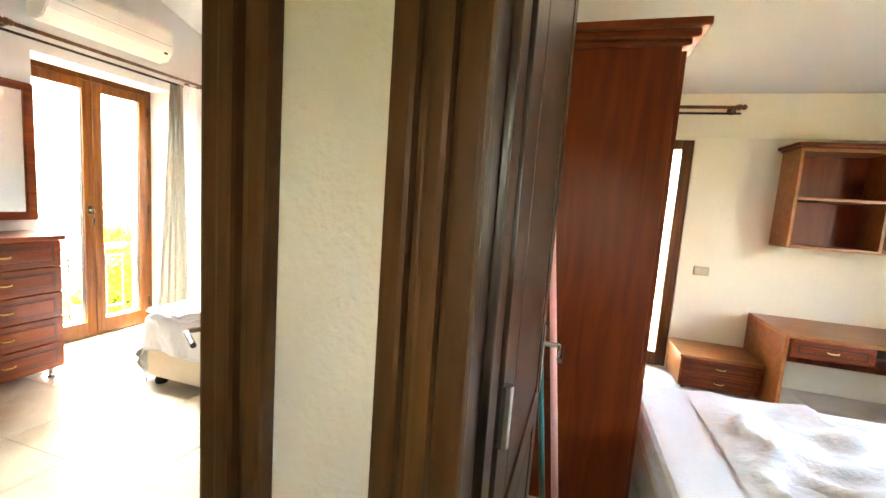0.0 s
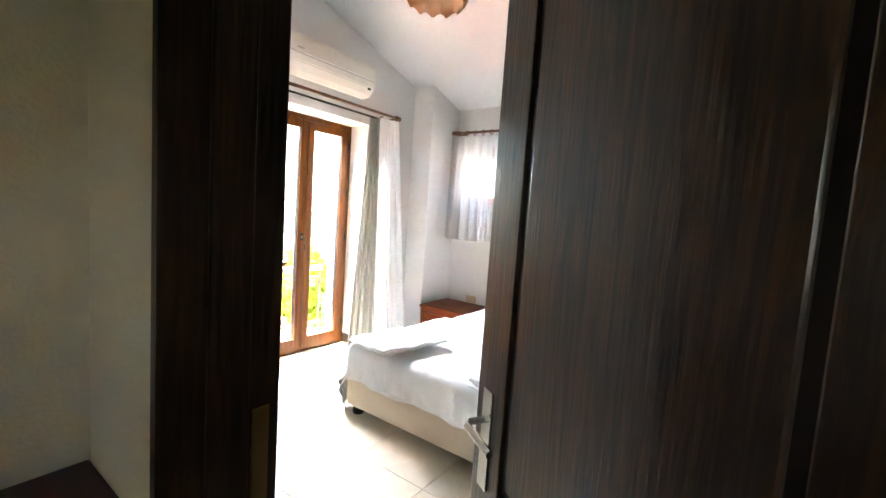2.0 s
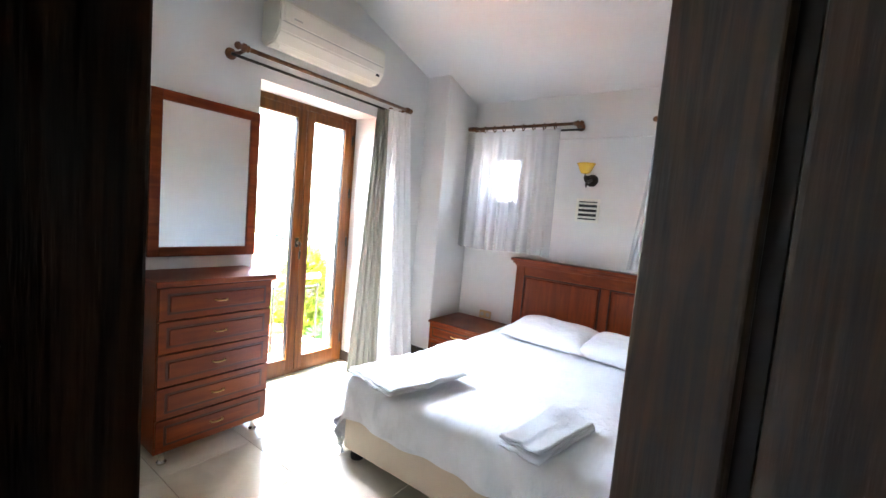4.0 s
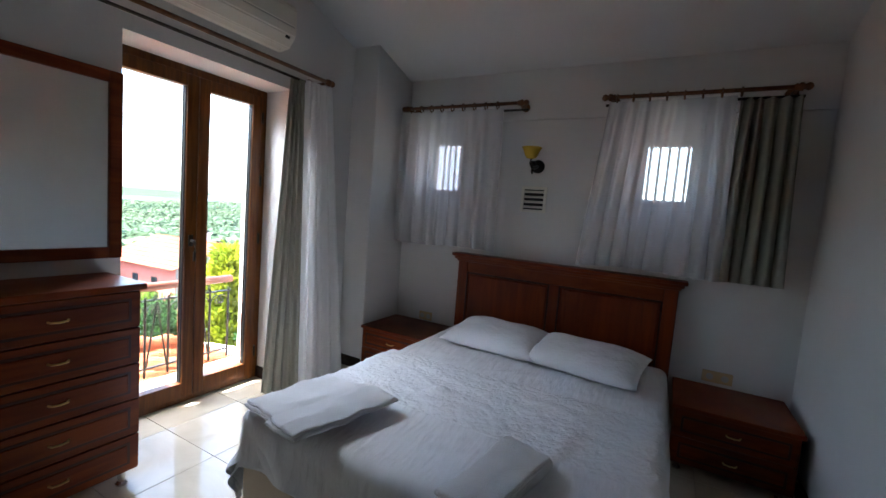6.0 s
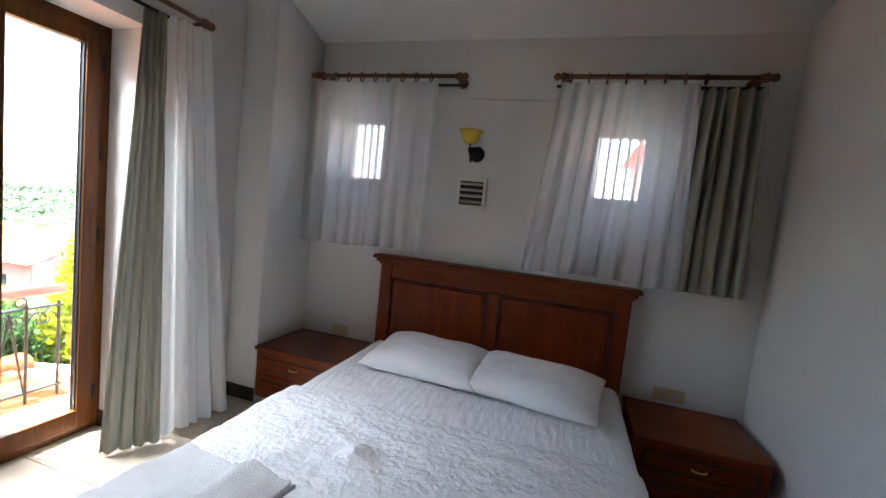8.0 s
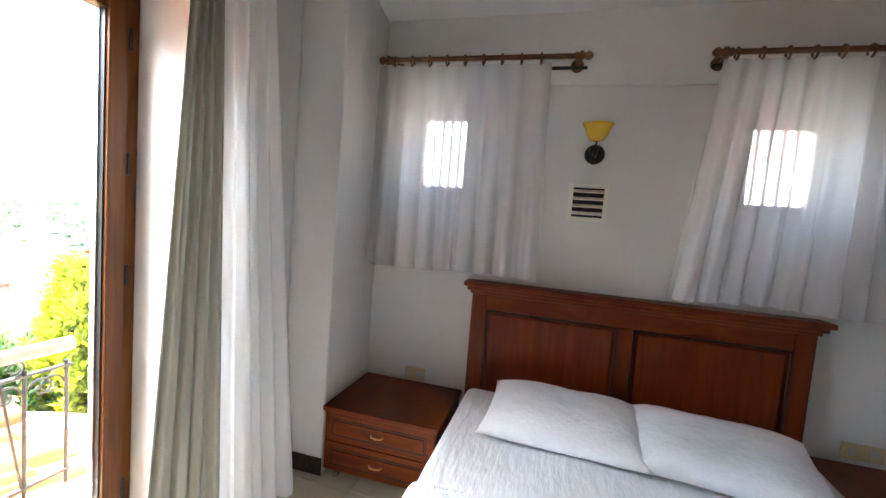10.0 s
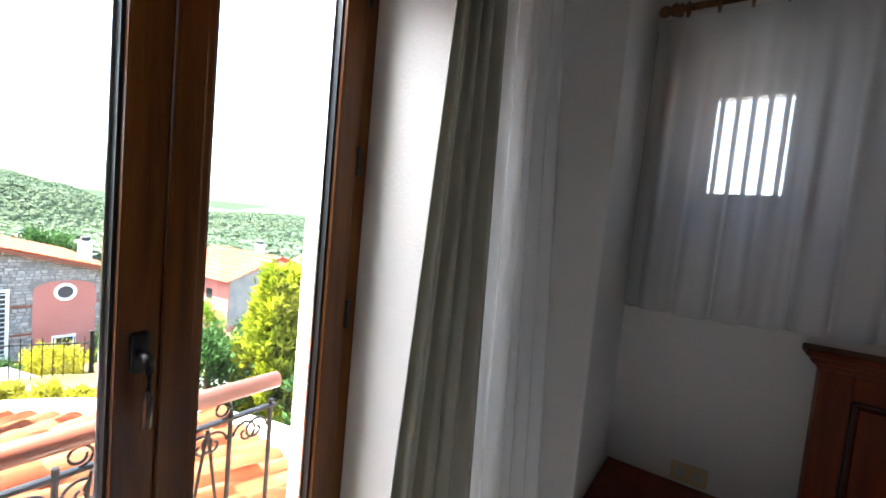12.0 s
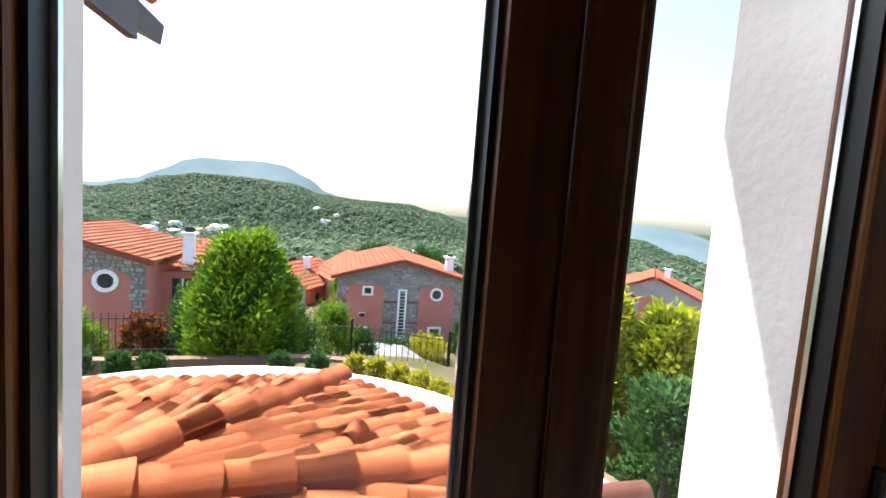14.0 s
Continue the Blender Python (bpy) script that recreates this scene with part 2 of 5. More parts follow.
SHRUBY = leaf_mat("yellow_green_shrub", (0.42, 0.37, 0.03), (0.24, 0.25, 0.02), 2.0)
BARK = mat("bark", (0.10, 0.07, 0.05), 0.9, color2=(0.06, 0.045, 0.03), scale=6)

# ---- mesh helpers ----


def to_mesh(bm, name, smooth=False):
    me = bpy.data.meshes.new(name)
    bmesh.ops.recalc_face_normals(bm, faces=bm.faces[:])
    bm.to_mesh(me)
    bm.free()
    if smooth:
        for poly in me.polygons:
            poly.use_smooth = True
    return me


def part(name, bm, material, parent=None, label="", smooth=False):
    ob = new(name, to_mesh(bm, name, smooth))
    ob.data.materials.append(material)
    if parent:
        ob.parent = parent
    if label:
        ob["label"] = label
    return ob


def thing(name, label, category, at=(0, 0, 0), group="", kind="", turn=0.0):
    ob = new(name)
    ob.empty_display_size = 0.1
    ob.matrix_world = pose(*at, 0, 0, turn)
    return tagged(ob, label, category, group, kind)


def setting(name, bm, material, label, category, smooth=False):
    return tagged(part(name, bm, material, smooth=smooth), label, category, kind="structure")


def box(x0, y0, z0, x1, y1, z1, bevel=0.0, segments=2, bm=None):
    """A box between two corners, with rounded edges."""
    b = bmesh.new()
    bmesh.ops.create_cube(b, size=1.0)
    bmesh.ops.transform(b, verts=b.verts, matrix=Matrix.Translation(((x0 + x1) / 2, (y0 + y1) / 2, (z0 + z1) / 2)) @ Matrix.Diagonal((abs(x1 - x0), abs(y1 - y0), abs(z1 - z0), 1)))
    if bevel:
        bmesh.ops.bevel(b, geom=b.edges[:], offset=bevel, segments=segments, affect="EDGES", profile=0.6)
    return join(bm, b) if bm else b


def join(bm, other, m=None):
    if m:
        bmesh.ops.transform(other, verts=other.verts, matrix=m)
    me = bpy.data.meshes.new("tmp")
    other.to_mesh(me)
    other.free()
    bm.from_mesh(me)
    bpy.data.meshes.remove(me)
    return bm


def lathe(profile, segments=16, m=None):
    """A turned body from (radius, height) pairs about z."""
    bm = bmesh.new()
    rings = [[bm.verts.new((r * math.cos(2 * math.pi * k / segments), r * math.sin(2 * math.pi * k / segments), h)) for k in range(segments)] for r, h in profile]
    for a, b in zip(rings, rings[1:]):
        for k in range(segments):
            bm.faces.new((a[k], a[(k + 1) % segments], b[(k + 1) % segments], b[k]))
    bm.faces.new(rings[0])
    bm.faces.new(rings[-1])
    if m:
        bmesh.ops.transform(bm, verts=bm.verts, matrix=m)
    return bm


def tube(points, r, segments=8, bm=None, closed=False):
    """A round bar along points."""
    b = bm or bmesh.new()
    pts = [Vector(p) for p in points]
    rings = []
    for i, p in enumerate(pts):
        d = (pts[min(i + 1, len(pts) - 1)] - pts[max(i - 1, 0)]).normalized()
        u = d.cross(Vector((0, 0, 1)))
        u = u.normalized() if u.length > 1e-3 else Vector((1, 0, 0))
        v = d.cross(u)
        rings.append([b.verts.new(p + r * (math.cos(2 * math.pi * k / segments) * u + math.sin(2 * math.pi * k / segments) * v)) for k in range(segments)])
    for a, c in zip(rings, rings[1:]):
        for k in range(segments):
            b.faces.new((a[k], a[(k + 1) % segments], c[(k + 1) % segments], c[k]))
    b.faces.new(rings[0])
    b.faces.new(rings[-1])
    return b


def sheet(rows, thickness=0.0):
    """A surface through rows of points."""
    bm = bmesh.new()
    vs = [[bm.verts.new(p) for p in row] for row in rows]
    for a, b in zip(vs, vs[1:]):
        for k in range(len(a) - 1):
            bm.faces.new((a[k], a[k + 1], b[k + 1], b[k]))
    if thickness:
        bmesh.ops.solidify(bm, geom=bm.faces[:], thickness=thickness)
    return bm


def prism(outline, axis, a, b):
    """An outline in the two axes other than the given one, drawn out from a to b."""
    bm = bmesh.new()
    order = {"x": lambda u, v, w: (w, u, v), "y": lambda u, v, w: (u, w, v), "z": lambda u, v, w: (u, v, w)}[axis]
    lo, hi = [bm.verts.new(order(u, v, a)) for u, v in outline], [bm.verts.new(order(u, v, b)) for u, v in outline]
    bm.faces.new(lo)
    bm.faces.new(hi)
    n = len(outline)
    for k in range(n):
        bm.faces.new((lo[k], lo[(k + 1) % n], hi[(k + 1) % n], hi[k]))
    return bm


def wall_with_holes(axis, a, b, u0, u1, z0, z1, holes):
    """A wall of thickness a..b on an axis, from u0 to u1 along it, with rectangular openings (u, u, z, z) through it."""
    bm = bmesh.new()
    us = sorted({u0, u1, *(h[0] for h in holes), *(h[1] for h in holes)})
    zs = sorted({z0, z1, *(h[2] for h in holes), *(h[3] for h in holes)})

    def solid(i, j):
        if not (0 <= i < len(us) - 1 and 0 <= j < len(zs) - 1):
            return False
        u, z = (us[i] + us[i + 1]) / 2, (zs[j] + zs[j + 1]) / 2
        return not any(h[0] < u < h[1] and h[2] < z < h[3] for h in holes)

    def at(w, u, z):
        return (w, u, z) if axis == "x" else (u, w, z)

    def quad(*ps):
        bm.faces.new([bm.verts.new(p) for p in ps])
    for i in range(len(us) - 1):
        for j in range(len(zs) - 1):
            if not solid(i, j):
                continue
            p, q, r, s = us[i], us[i + 1], zs[j], zs[j + 1]
            for w in (a, b):
                quad(at(w, p, r), at(w, q, r), at(w, q, s), at(w, p, s))
            if not solid(i - 1, j):
                quad(at(a, p, r), at(b, p, r), at(b, p, s), at(a, p, s))
            if not solid(i + 1, j):
                quad(at(a, q, r), at(b, q, r), at(b, q, s), at(a, q, s))
            if not solid(i, j - 1):
                quad(at(a, p, r), at(a, q, r), at(b, q, r), at(b, p, r))
            if not solid(i, j + 1):
                quad(at(a, p, s), at(a, q, s), at(b, q, s), at(b, p, s))
    bmesh.ops.remove_doubles(bm, verts=bm.verts, dist=1e-4)
    return bm


# ---- the plan ----
WEST, NORTH, EAST, SOUTH = -2.05, 5.10, 1.14, 1.57
HALL_Y = 1.39          # hall side of the door wall
DOOR_L, DOOR_R = 0.28, 1.075
DOOR2_L, DOOR2_R = 1.385, 2.18
BAL_Y0, BAL_Y1, BAL_TOP = 2.95, 3.98, 2.145
EAST2 = 4.6


def ceiling_z(y):
    return 2.505 + 0.30 * (NORTH - y)


# floor slab and marble tiles come last; walls first
setting("wall_west_outer", wall_with_holes("x", -2.745, -2.385, SOUTH - 0.18, NORTH + 0.3, -3.5, 3.75, [(2.845, 4.13, -0.02, 2.45)]), STUCCO, "rough white stucco outer wall with a balcony opening", "wall")
setting("wall_west", wall_with_holes("x", -2.385, WEST, SOUTH - 0.18, NORTH + 0.3, -0.3, 3.75, [(BAL_Y0, BAL_Y1, -0.05, BAL_TOP)]), PLASTER, "white plastered thick wall with a balcony door opening", "wall")
WINS = [(-1.655, -1.205, 1.465, 2.085), (0.075, 0.545, 1.465, 2.065)]
R2D = (1.88, 2.42, 0.0, 2.02)
setting("wall_north", wall_with_holes("y", NORTH, NORTH + 0.3, WEST, EAST + 0.06, -0.3, 2.75, WINS), PLASTER, "white plastered wall with two small barred windows", "wall")
setting("wall_north_beam", box(-1.78, NORTH - 0.025, 2.14, EAST, NORTH, 2.62), PLASTER, "white plastered beam along the top of the wall", "beam")
setting("wall_pillar", box(WEST, 4.60, 0.0, -1.795, NORTH, 2.75, 0.012), PLASTER, "white plastered corner pillar", "pillar")
setting("wall_east", box(EAST, SOUTH, 0.0, EAST + 0.06, NORTH, 3.8), PLASTER, "white plastered partition wall", "wall")
setting("wall_east_cream", box(EAST + 0.06, SOUTH, 0.0, EAST + 0.14, NORTH, 3.8), CREAM, "cream plastered partition wall", "wall")
setting("wall_south", wall_with_holes("y", HALL_Y + 0.02, SOUTH, WEST, EAST2, 0.0, 3.75, [(DOOR_L - 0.02, DOOR_R + 0.02, 0.0, 2.08), (DOOR2_L - 0.02, DOOR2_R + 0.02, 0.0, 2.08)]), PLASTER, "white plastered wall with two doorways", "wall")
setting("wall_hall", wall_with_holes("y", HALL_Y, HALL_Y + 0.02, -0.02, 3.4, 0.0, 2.7, [(DOOR_L - 0.02, DOOR_R + 0.02, 0.0, 2.08), (DOOR2_L - 0.02, DOOR2_R + 0.02, 0.0, 2.08)]), CREAM, "cream painted hall wall with two doorways", "wall")
setting("wall_hall_west", box(-0.2, -0.25, 0.0, -0.02, HALL_Y, 2.7), CREAM, "cream painted hall wall", "wall")
# opening out of view, sized to set the hall's brightness
setting("wall_hall_south", wall_with_holes("y", -0.45, -0.25, -0.2, 3.4, 0.0, 2.7, [(1.49, 1.81, 1.29, 1.655)]), CREAM, "cream painted hall wall with a small window opening", "wall")
# slab never in view, added so only sky light reaches the hall opening
setting("eave_hall", box(0.6, -1.75, 1.85, 2.7, -0.45, 1.95), CEIL, "unseen white slab added to keep sun out of the hall opening", "eave")
setting("wall_hall_east", box(3.4, -0.25, 0.0, 3.6, HALL_Y, 2.7), CREAM, "cream painted hall wall", "wall")
setting("ceiling_hall", box(-0.2, -0.45, 2.7, 3.6, HALL_Y, 2.8), CEIL, "white painted hall ceiling", "ceiling")
setting("wall_north_second_room", wall_with_holes("y", NORTH, NORTH + 0.3, EAST + 0.06, EAST2 + 0.2, -0.3, 2.6, [R2D]), CREAM, "cream plastered wall with a glazed door", "wall")
setting("wall_beam_second_room", box(EAST + 0.14, NORTH - 0.025, 2.04, EAST2, NORTH, 2.5), CREAM, "cream plastered beam along the wall top", "beam")
# opening added out of view to let light into the second bedroom
setting("wall_east_second_room", wall_with_holes("x", EAST2, EAST2 + 0.2, SOUTH, NORTH, 0.0, 3.7, [(2.35, 3.25, 0.95, 1.95)]), CREAM, "cream plastered wall with an added unseen opening for light", "wall")
setting("ceiling", prism([(SOUTH - 0.2, ceiling_z(SOUTH - 0.2)), (NORTH + 0.3, ceiling_z(NORTH + 0.3)), (NORTH + 0.3, ceiling_z(NORTH + 0.3) + 0.2), (SOUTH - 0.2, ceiling_z(SOUTH - 0.2) + 0.2)], "x", -2.78, EAST + 0.06), CEIL, "white sloping attic ceiling", "ceiling")
setting("ceiling_second_room", prism([(SOUTH - 0.2, 3.25), (NORTH + 0.3, 2.32), (NORTH + 0.3, 2.6), (SOUTH - 0.2, 3.5)], "x", EAST + 0.06, EAST2 + 0.2), CEIL, "white sloping attic ceiling", "ceiling")
setting("floor", box(-2.78, -1.8, -0.3, EAST2 + 0.2, NORTH + 0.3, -0.008), GROUT, "pale grout bed under the marble floor", "floor")

# ---- doors and windows ----


def casing(name, x0, x1, y_face, label, sides=(-1, 1)):
    """A moulded architrave with its jambs round a doorway on the hall side."""
    t = thing(name, label, "door frame", kind="structure")
    for side, a in ((-1, x0), (1, x1)):
        b = bmesh.new()
        for off, w, d in ((0.0, 0.030, 0.020), (0.030, 0.022, 0.030), (0.052, 0.012, 0.016), (0.064, 0.026, 0.026)):
            u, v = a + side * off, a + side * (off + w)
            box(min(u, v), y_face - d, 0.0, max(u, v), y_face, 2.17, 0.006, 2, b)
        if side in sides:
            part("architrave", b, CASING, t)
        else:
            b.free()
        part("jamb", box(a - 0.02 if side < 0 else a, y_face - 0.004, 0.0, a if side < 0 else a + 0.02, SOUTH + 0.004, 2.06, 0.002), WALNUT, t)
        part("stop", box(a if side < 0 else a - 0.012, y_face + 0.06, 0.0, a + 0.012 if side < 0 else a, y_face + 0.125, 2.045, 0.003), WALNUT, t)
    part("head_jamb", box(x0 - 0.02, y_face - 0.004, 2.06, x1 + 0.02, SOUTH + 0.004, 2.08, 0.002), WALNUT, t)
    part("head_architrave", box(x0 - (0.09 if -1 in sides else 0.02), y_face - 0.03, 2.08, x1 + 0.09, y_face, 2.17, 0.006), CASING, t)
    return t


c1 = casing("door_frame_1", DOOR_L, DOOR_R, HALL_Y, "dark brown stained wooden door casing with moulded edges", (1,))
part("strike_plate", box(DOOR_L - 0.001, SOUTH - 0.045, 0.80, DOOR_L + 0.003, SOUTH - 0.015, 1.03, 0.001), BRASS, c1, "worn brass strike plate")
c2 = casing("door_frame_2", DOOR2_L, DOOR2_R, HALL_Y, "dark brown stained wooden door casing with moulded edges")


def door_leaf(name, hinge, angle, label, side=1, W=0.775):
    """A panelled leaf along local +x from its hinge, its thickness along +y."""
    T, HT = 0.042, 2.04
    t = thing(name, label, "door", (*hinge, 0.008), kind="structure", turn=angle)
    # core coloured near black so the grooves between stiles and panels look shaded
    part("core", box(0.003, 0.011, 0.003, W - 0.003, T - 0.011, HT - 0.003), WALNUT_SHADE, t)
    st = 0.115
    for face in (0, 1):
        y0, y1 = (0.0, 0.0125) if face == 0 else (T - 0.0125, T)
        for nm, (a, c, d, e) in (("stile", (0, 0, st, HT)), ("stile", (W - st, 0, W, HT)), ("rail", (st, 0, W - st, 0.20)), ("rail", (st, 0.70, W - st, 0.80)), ("rail", (st, HT - 0.13, W - st, HT))):
            part(nm, box(a, y0, c, d, y1, e, 0.003), WALNUT, t)
        for z0, z1 in ((0.20, 0.70), (0.80, HT - 0.13)):
            p0, p1 = (0.002, 0.013) if face == 0 else (T - 0.013, T - 0.002)
            part("panel", box(st + 0.020, p0, z0 + 0.020, W - st - 0.020, p1, z1 - 0.020, 0.008, 3), WALNUT, t)
    for face in (-1, 1):
        y = -0.006 if face < 0 else T + 0.006
        pl = part("lock_plate", box(W - 0.075, min(y, y - face * 0.006), 0.775, W - 0.035, max(y, y - face * 0.006), 0.995, 0.003), STEEL, t, "polished lever lock plate")
        part("lever", tube([(W - 0.055, y, 0.93), (W - 0.055, y + face * 0.04, 0.93), (W - 0.07, y + face * 0.05, 0.93), (W - 0.17, y + face * 0.05, 0.925)], 0.008), STEEL, pl)
    if side < 0:
        for o in t.children_recursive:
            o.data.transform(Matrix.Diagonal((1, -1, 1, 1)))
            o.data.flip_normals()
    for z in (0.22, 1.05, 1.82):
        part("hinge", lathe([(0.009, z - 0.045), (0.009, z + 0.045)], 8, Matrix.Translation((-0.006, -0.006, 0))), STEEL, t)
    return t


def facing(p, q):
    return math.degrees(math.atan2(q[1] - p[1], q[0] - p[0]))


door_leaf("door_1", (DOOR_R - 0.008, SOUTH - 0.002), 147.0, "dark walnut panelled door standing ajar, glossy varnish", -1, 0.73)
# mirrored swing of the second leaf: it stands open along the partition
leaf2 = door_leaf("door_2", (DOOR2_L + 0.012, SOUTH + 0.004), 88.0, "dark walnut panelled door standing wide open")
for z in (0.24, 1.0):
    part("hinge_plate", box(DOOR2_L + 0.0, HALL_Y + 0.128, z, DOOR2_L + 0.004, SOUTH, z + 0.13, 0.001), STEEL, c2, "white metal hinge plate")


def glazed_leaf(t, y0, y1, x0, x1, z0, z1, stile, bottom, first=0.072):
    """One glazed leaf in a y-z plane with stiles, rails and a pane with arched-in top corners."""
    lf = part("sash_stile", box(x0, y0, z0, x1, y0 + first, z1, 0.006), PINE, t)
    y0 += first - stile
    part("sash_stile", box(x0, y1 - stile, z0, x1, y1, z1, 0.006), PINE, t)
    part("sash_rail", box(x0, y0 + stile, z0, x1, y1 - stile, z0 + bottom, 0.005), PINE, t)
    part("sash_rail", box(x0, y0 + stile, z1 - stile, x1, y1 - stile, z1, 0.005), PINE, t)
    xm = (x0 + x1) / 2
    p = part("pane", box(xm - 0.004, y0 + stile, z0 + bottom, xm + 0.004, y1 - stile, z1 - stile), GLASS, t)
    p.visible_shadow = False
    for a, c in ((y0 + stile, y0 + stile + 0.006), (y1 - stile - 0.006, y1 - stile)):
        part("gasket", box(xm - 0.016, a, z0 + bottom, xm + 0.016, c, z1 - stile), BLACK, t)
        part("spacer", box(xm - 0.011, a + (0.006 if a == y0 + stile else -0.006), z0 + bottom, xm - 0.005, c + (0.006 if a == y0 + stile else -0.006), z1 - stile), STEEL, t)
    return lf


bd = thing("door_balcony", "honey brown lacquered wooden double balcony door, closed", "balcony door", kind="structure")
FX0, FX1 = -2.385, -2.31
part("frame_post", box(FX0, BAL_Y0, 0.0, FX1 + 0.004, BAL_Y0 + 0.045, BAL_TOP, 0.004), PINE, bd)
part("frame_post", box(FX0, BAL_Y1 - 0.045, 0.0, FX1 + 0.004, BAL_Y1, BAL_TOP, 0.004), PINE, bd)
part("frame_head", box(FX0, BAL_Y0 + 0.045, BAL_TOP - 0.045, FX1 + 0.004, BAL_Y1 - 0.045, BAL_TOP, 0.004), PINE, bd)
part("threshold", box(FX0, BAL_Y0 + 0.045, 0.0, FX1 + 0.004, BAL_Y1 - 0.045, 0.035, 0.004), PINE, bd)
MID = 3.478
glazed_leaf(bd, BAL_Y0 + 0.047, MID - 0.001, FX0 + 0.032, FX1 + 0.016, 0.037, BAL_TOP - 0.047, 0.072, 0.10, 0.048)
glazed_leaf(bd, MID + 0.001, BAL_Y1 - 0.047, FX0 + 0.032, FX1 + 0.016, 0.037, BAL_TOP - 0.047, 0.072, 0.10)
part("cover_strip", box(FX1 + 0.014, MID - 0.002, 0.04, FX1 + 0.026, MID + 0.055, BAL_TOP - 0.05, 0.006), PINE, bd)
hp = part("handle_rosette", box(FX1 + 0.014, MID - 0.052, 1.035, FX1 + 0.026, MID - 0.022, 1.11, 0.006), HANDLE, bd, "dark bronze window handle")
part("lever", tube([(FX1 + 0.02, MID - 0.037, 1.072), (FX1 + 0.058, MID - 0.037, 1.072), (FX1 + 0.066, MID - 0.037, 1.06), (FX1 + 0.064, MID - 0.036, 1.0), (FX1 + 0.058, MID - 0.034, 0.945)], 0.0085, 10), HANDLE, hp, smooth=True)
for z in (0.22, 1.08, 1.50, 1.95):
    part("hinge", lathe([(0.008, z - 0.04), (0.008, z + 0.04)], 8, Matrix.Translation((FX1 + 0.02, BAL_Y1 - 0.045, 0))), HANDLE, bd)
    part("hinge", lathe([(0.008, z - 0.04), (0.008, z + 0.04)], 8, Matrix.Translation((FX1 + 0.02, BAL_Y0 + 0.045, 0))), HANDLE, bd)
setting("door_sill_stone", box(-2.78, 2.85, -0.03, FX0, 4.125, 0.012), MARBLE, "cream marble door sill", "sill")


def small_window(name, hole):
    x0, x1, z0, z1 = hole
    t = thing(name, "small brown wooden window with iron bars outside", "window", kind="structure")
    y0, y1 = NORTH + 0.10, NORTH + 0.16
    for a in ((x0, z0, x0 + 0.10, z1), (x1 - 0.10, z0, x1, z1), (x0 + 0.10, z0, x1 - 0.10, z0 + 0.115), (x0 + 0.10, z1 - 0.115, x1 - 0.10, z1)):
        part("window_frame", box(a[0], y0, a[1], a[2], y1, a[3], 0.004), PINE, t)
    p = part("pane", box(x0 + 0.10, y0 + 0.026, z0 + 0.115, x1 - 0.10, y0 + 0.034, z1 - 0.115), GLASS, t)
    p.visible_shadow = False
    for k in range(5):
        x = x0 + 0.085 + (x1 - x0 - 0.17) * (k + 0.5) / 5
        part("bar", tube([(x, NORTH + 0.24, z0), (x, NORTH + 0.24, z1)], 0.010, 6), PLASTIC_D, t, "grey painted iron bar")
    part("handle", tube([(x1 - 0.02, y0, z0 + 0.27), (x1 - 0.02, y0 - 0.03, z0 + 0.27), (x1 - 0.035, y0 - 0.035, z0 + 0.20)], 0.006, 6), HANDLE, t)


small_window("window_1", WINS[0])
small_window("window_2", WINS[1])

r2 = thing("door_second_room", "honey brown glazed balcony door of the second bedroom", "balcony door", kind="structure")
for a in ((R2D[0], 0, R2D[0] + 0.06, R2D[3]), (R2D[1] - 0.09, 0, R2D[1], R2D[3]), (R2D[0] + 0.06, R2D[3] - 0.08, R2D[1] - 0.09, R2D[3]), (R2D[0] + 0.06, 0, R2D[1] - 0.09, 0.12)):
    part("frame", box(a[0], NORTH + 0.02, a[1], a[2], NORTH + 0.09, a[3], 0.005), PINE, r2)
pp = part("pane", box(R2D[0] + 0.06, NORTH + 0.05, 0.12, R2D[1] - 0.09, NORTH + 0.058, R2D[3] - 0.08), GLASS, r2)
pp.visible_shadow = False

# ---- curtains ----


def wavy(p0, p1, z_top, z_bot, folds, amp, flare=1.0, seed=1, nz=24, per=12, lift=0.0, shift=(0, 0), pinch=0.35):
    """Hanging cloth from p0 to p1 (plan) with folds that open towards the hem."""
    rnd = random.Random(seed)
    p0, p1 = Vector(p0), Vector(p1)
    d = p1 - p0
    nrm = Vector((-d.y, d.x)).normalized()
    n = int(folds * per)
    ph = [rnd.uniform(-0.8, 0.8) for _ in range(int(folds) + 3)]
    am = [rnd.uniform(0.6, 1.3) for _ in range(int(folds) + 3)]
    mid = (p0 + p1) / 2
    rows = []
    for j in range(nz + 1):
        f = j / nz
        row = []
        for i in range(n + 1):
            u = i / n
            k = min(folds, max(0.0, (u + 0.03 * math.sin(6.5 * u + seed) * math.sin(math.pi * u)) * folds))
            a0, f1 = int(k), k - int(k)
            pa, aa = ph[a0] * (1 - f1) + ph[a0 + 1] * f1, am[a0] * (1 - f1) + am[a0 + 1] * f1
            w = math.sin(2 * math.pi * k + pa) * amp * aa * (pinch + (1 - pinch) * f ** 0.7)
            w += 0.25 * amp * math.sin(4.6 * math.pi * k + 2 * pa + 1.5 * f) * f
            base = mid + (p0 + d * u - mid) * (1 + (flare - 1) * f) + Vector(shift) * f
            q = base + nrm * w + d.normalized() * (0.3 * amp * math.cos(2 * math.pi * k + pa) * f)
            row.append((q.x, q.y, z_top + (z_bot - z_top) * f + lift * math.sin(2.1 * math.pi * u + seed) * f))
        rows.append(row)
    return sheet(rows)


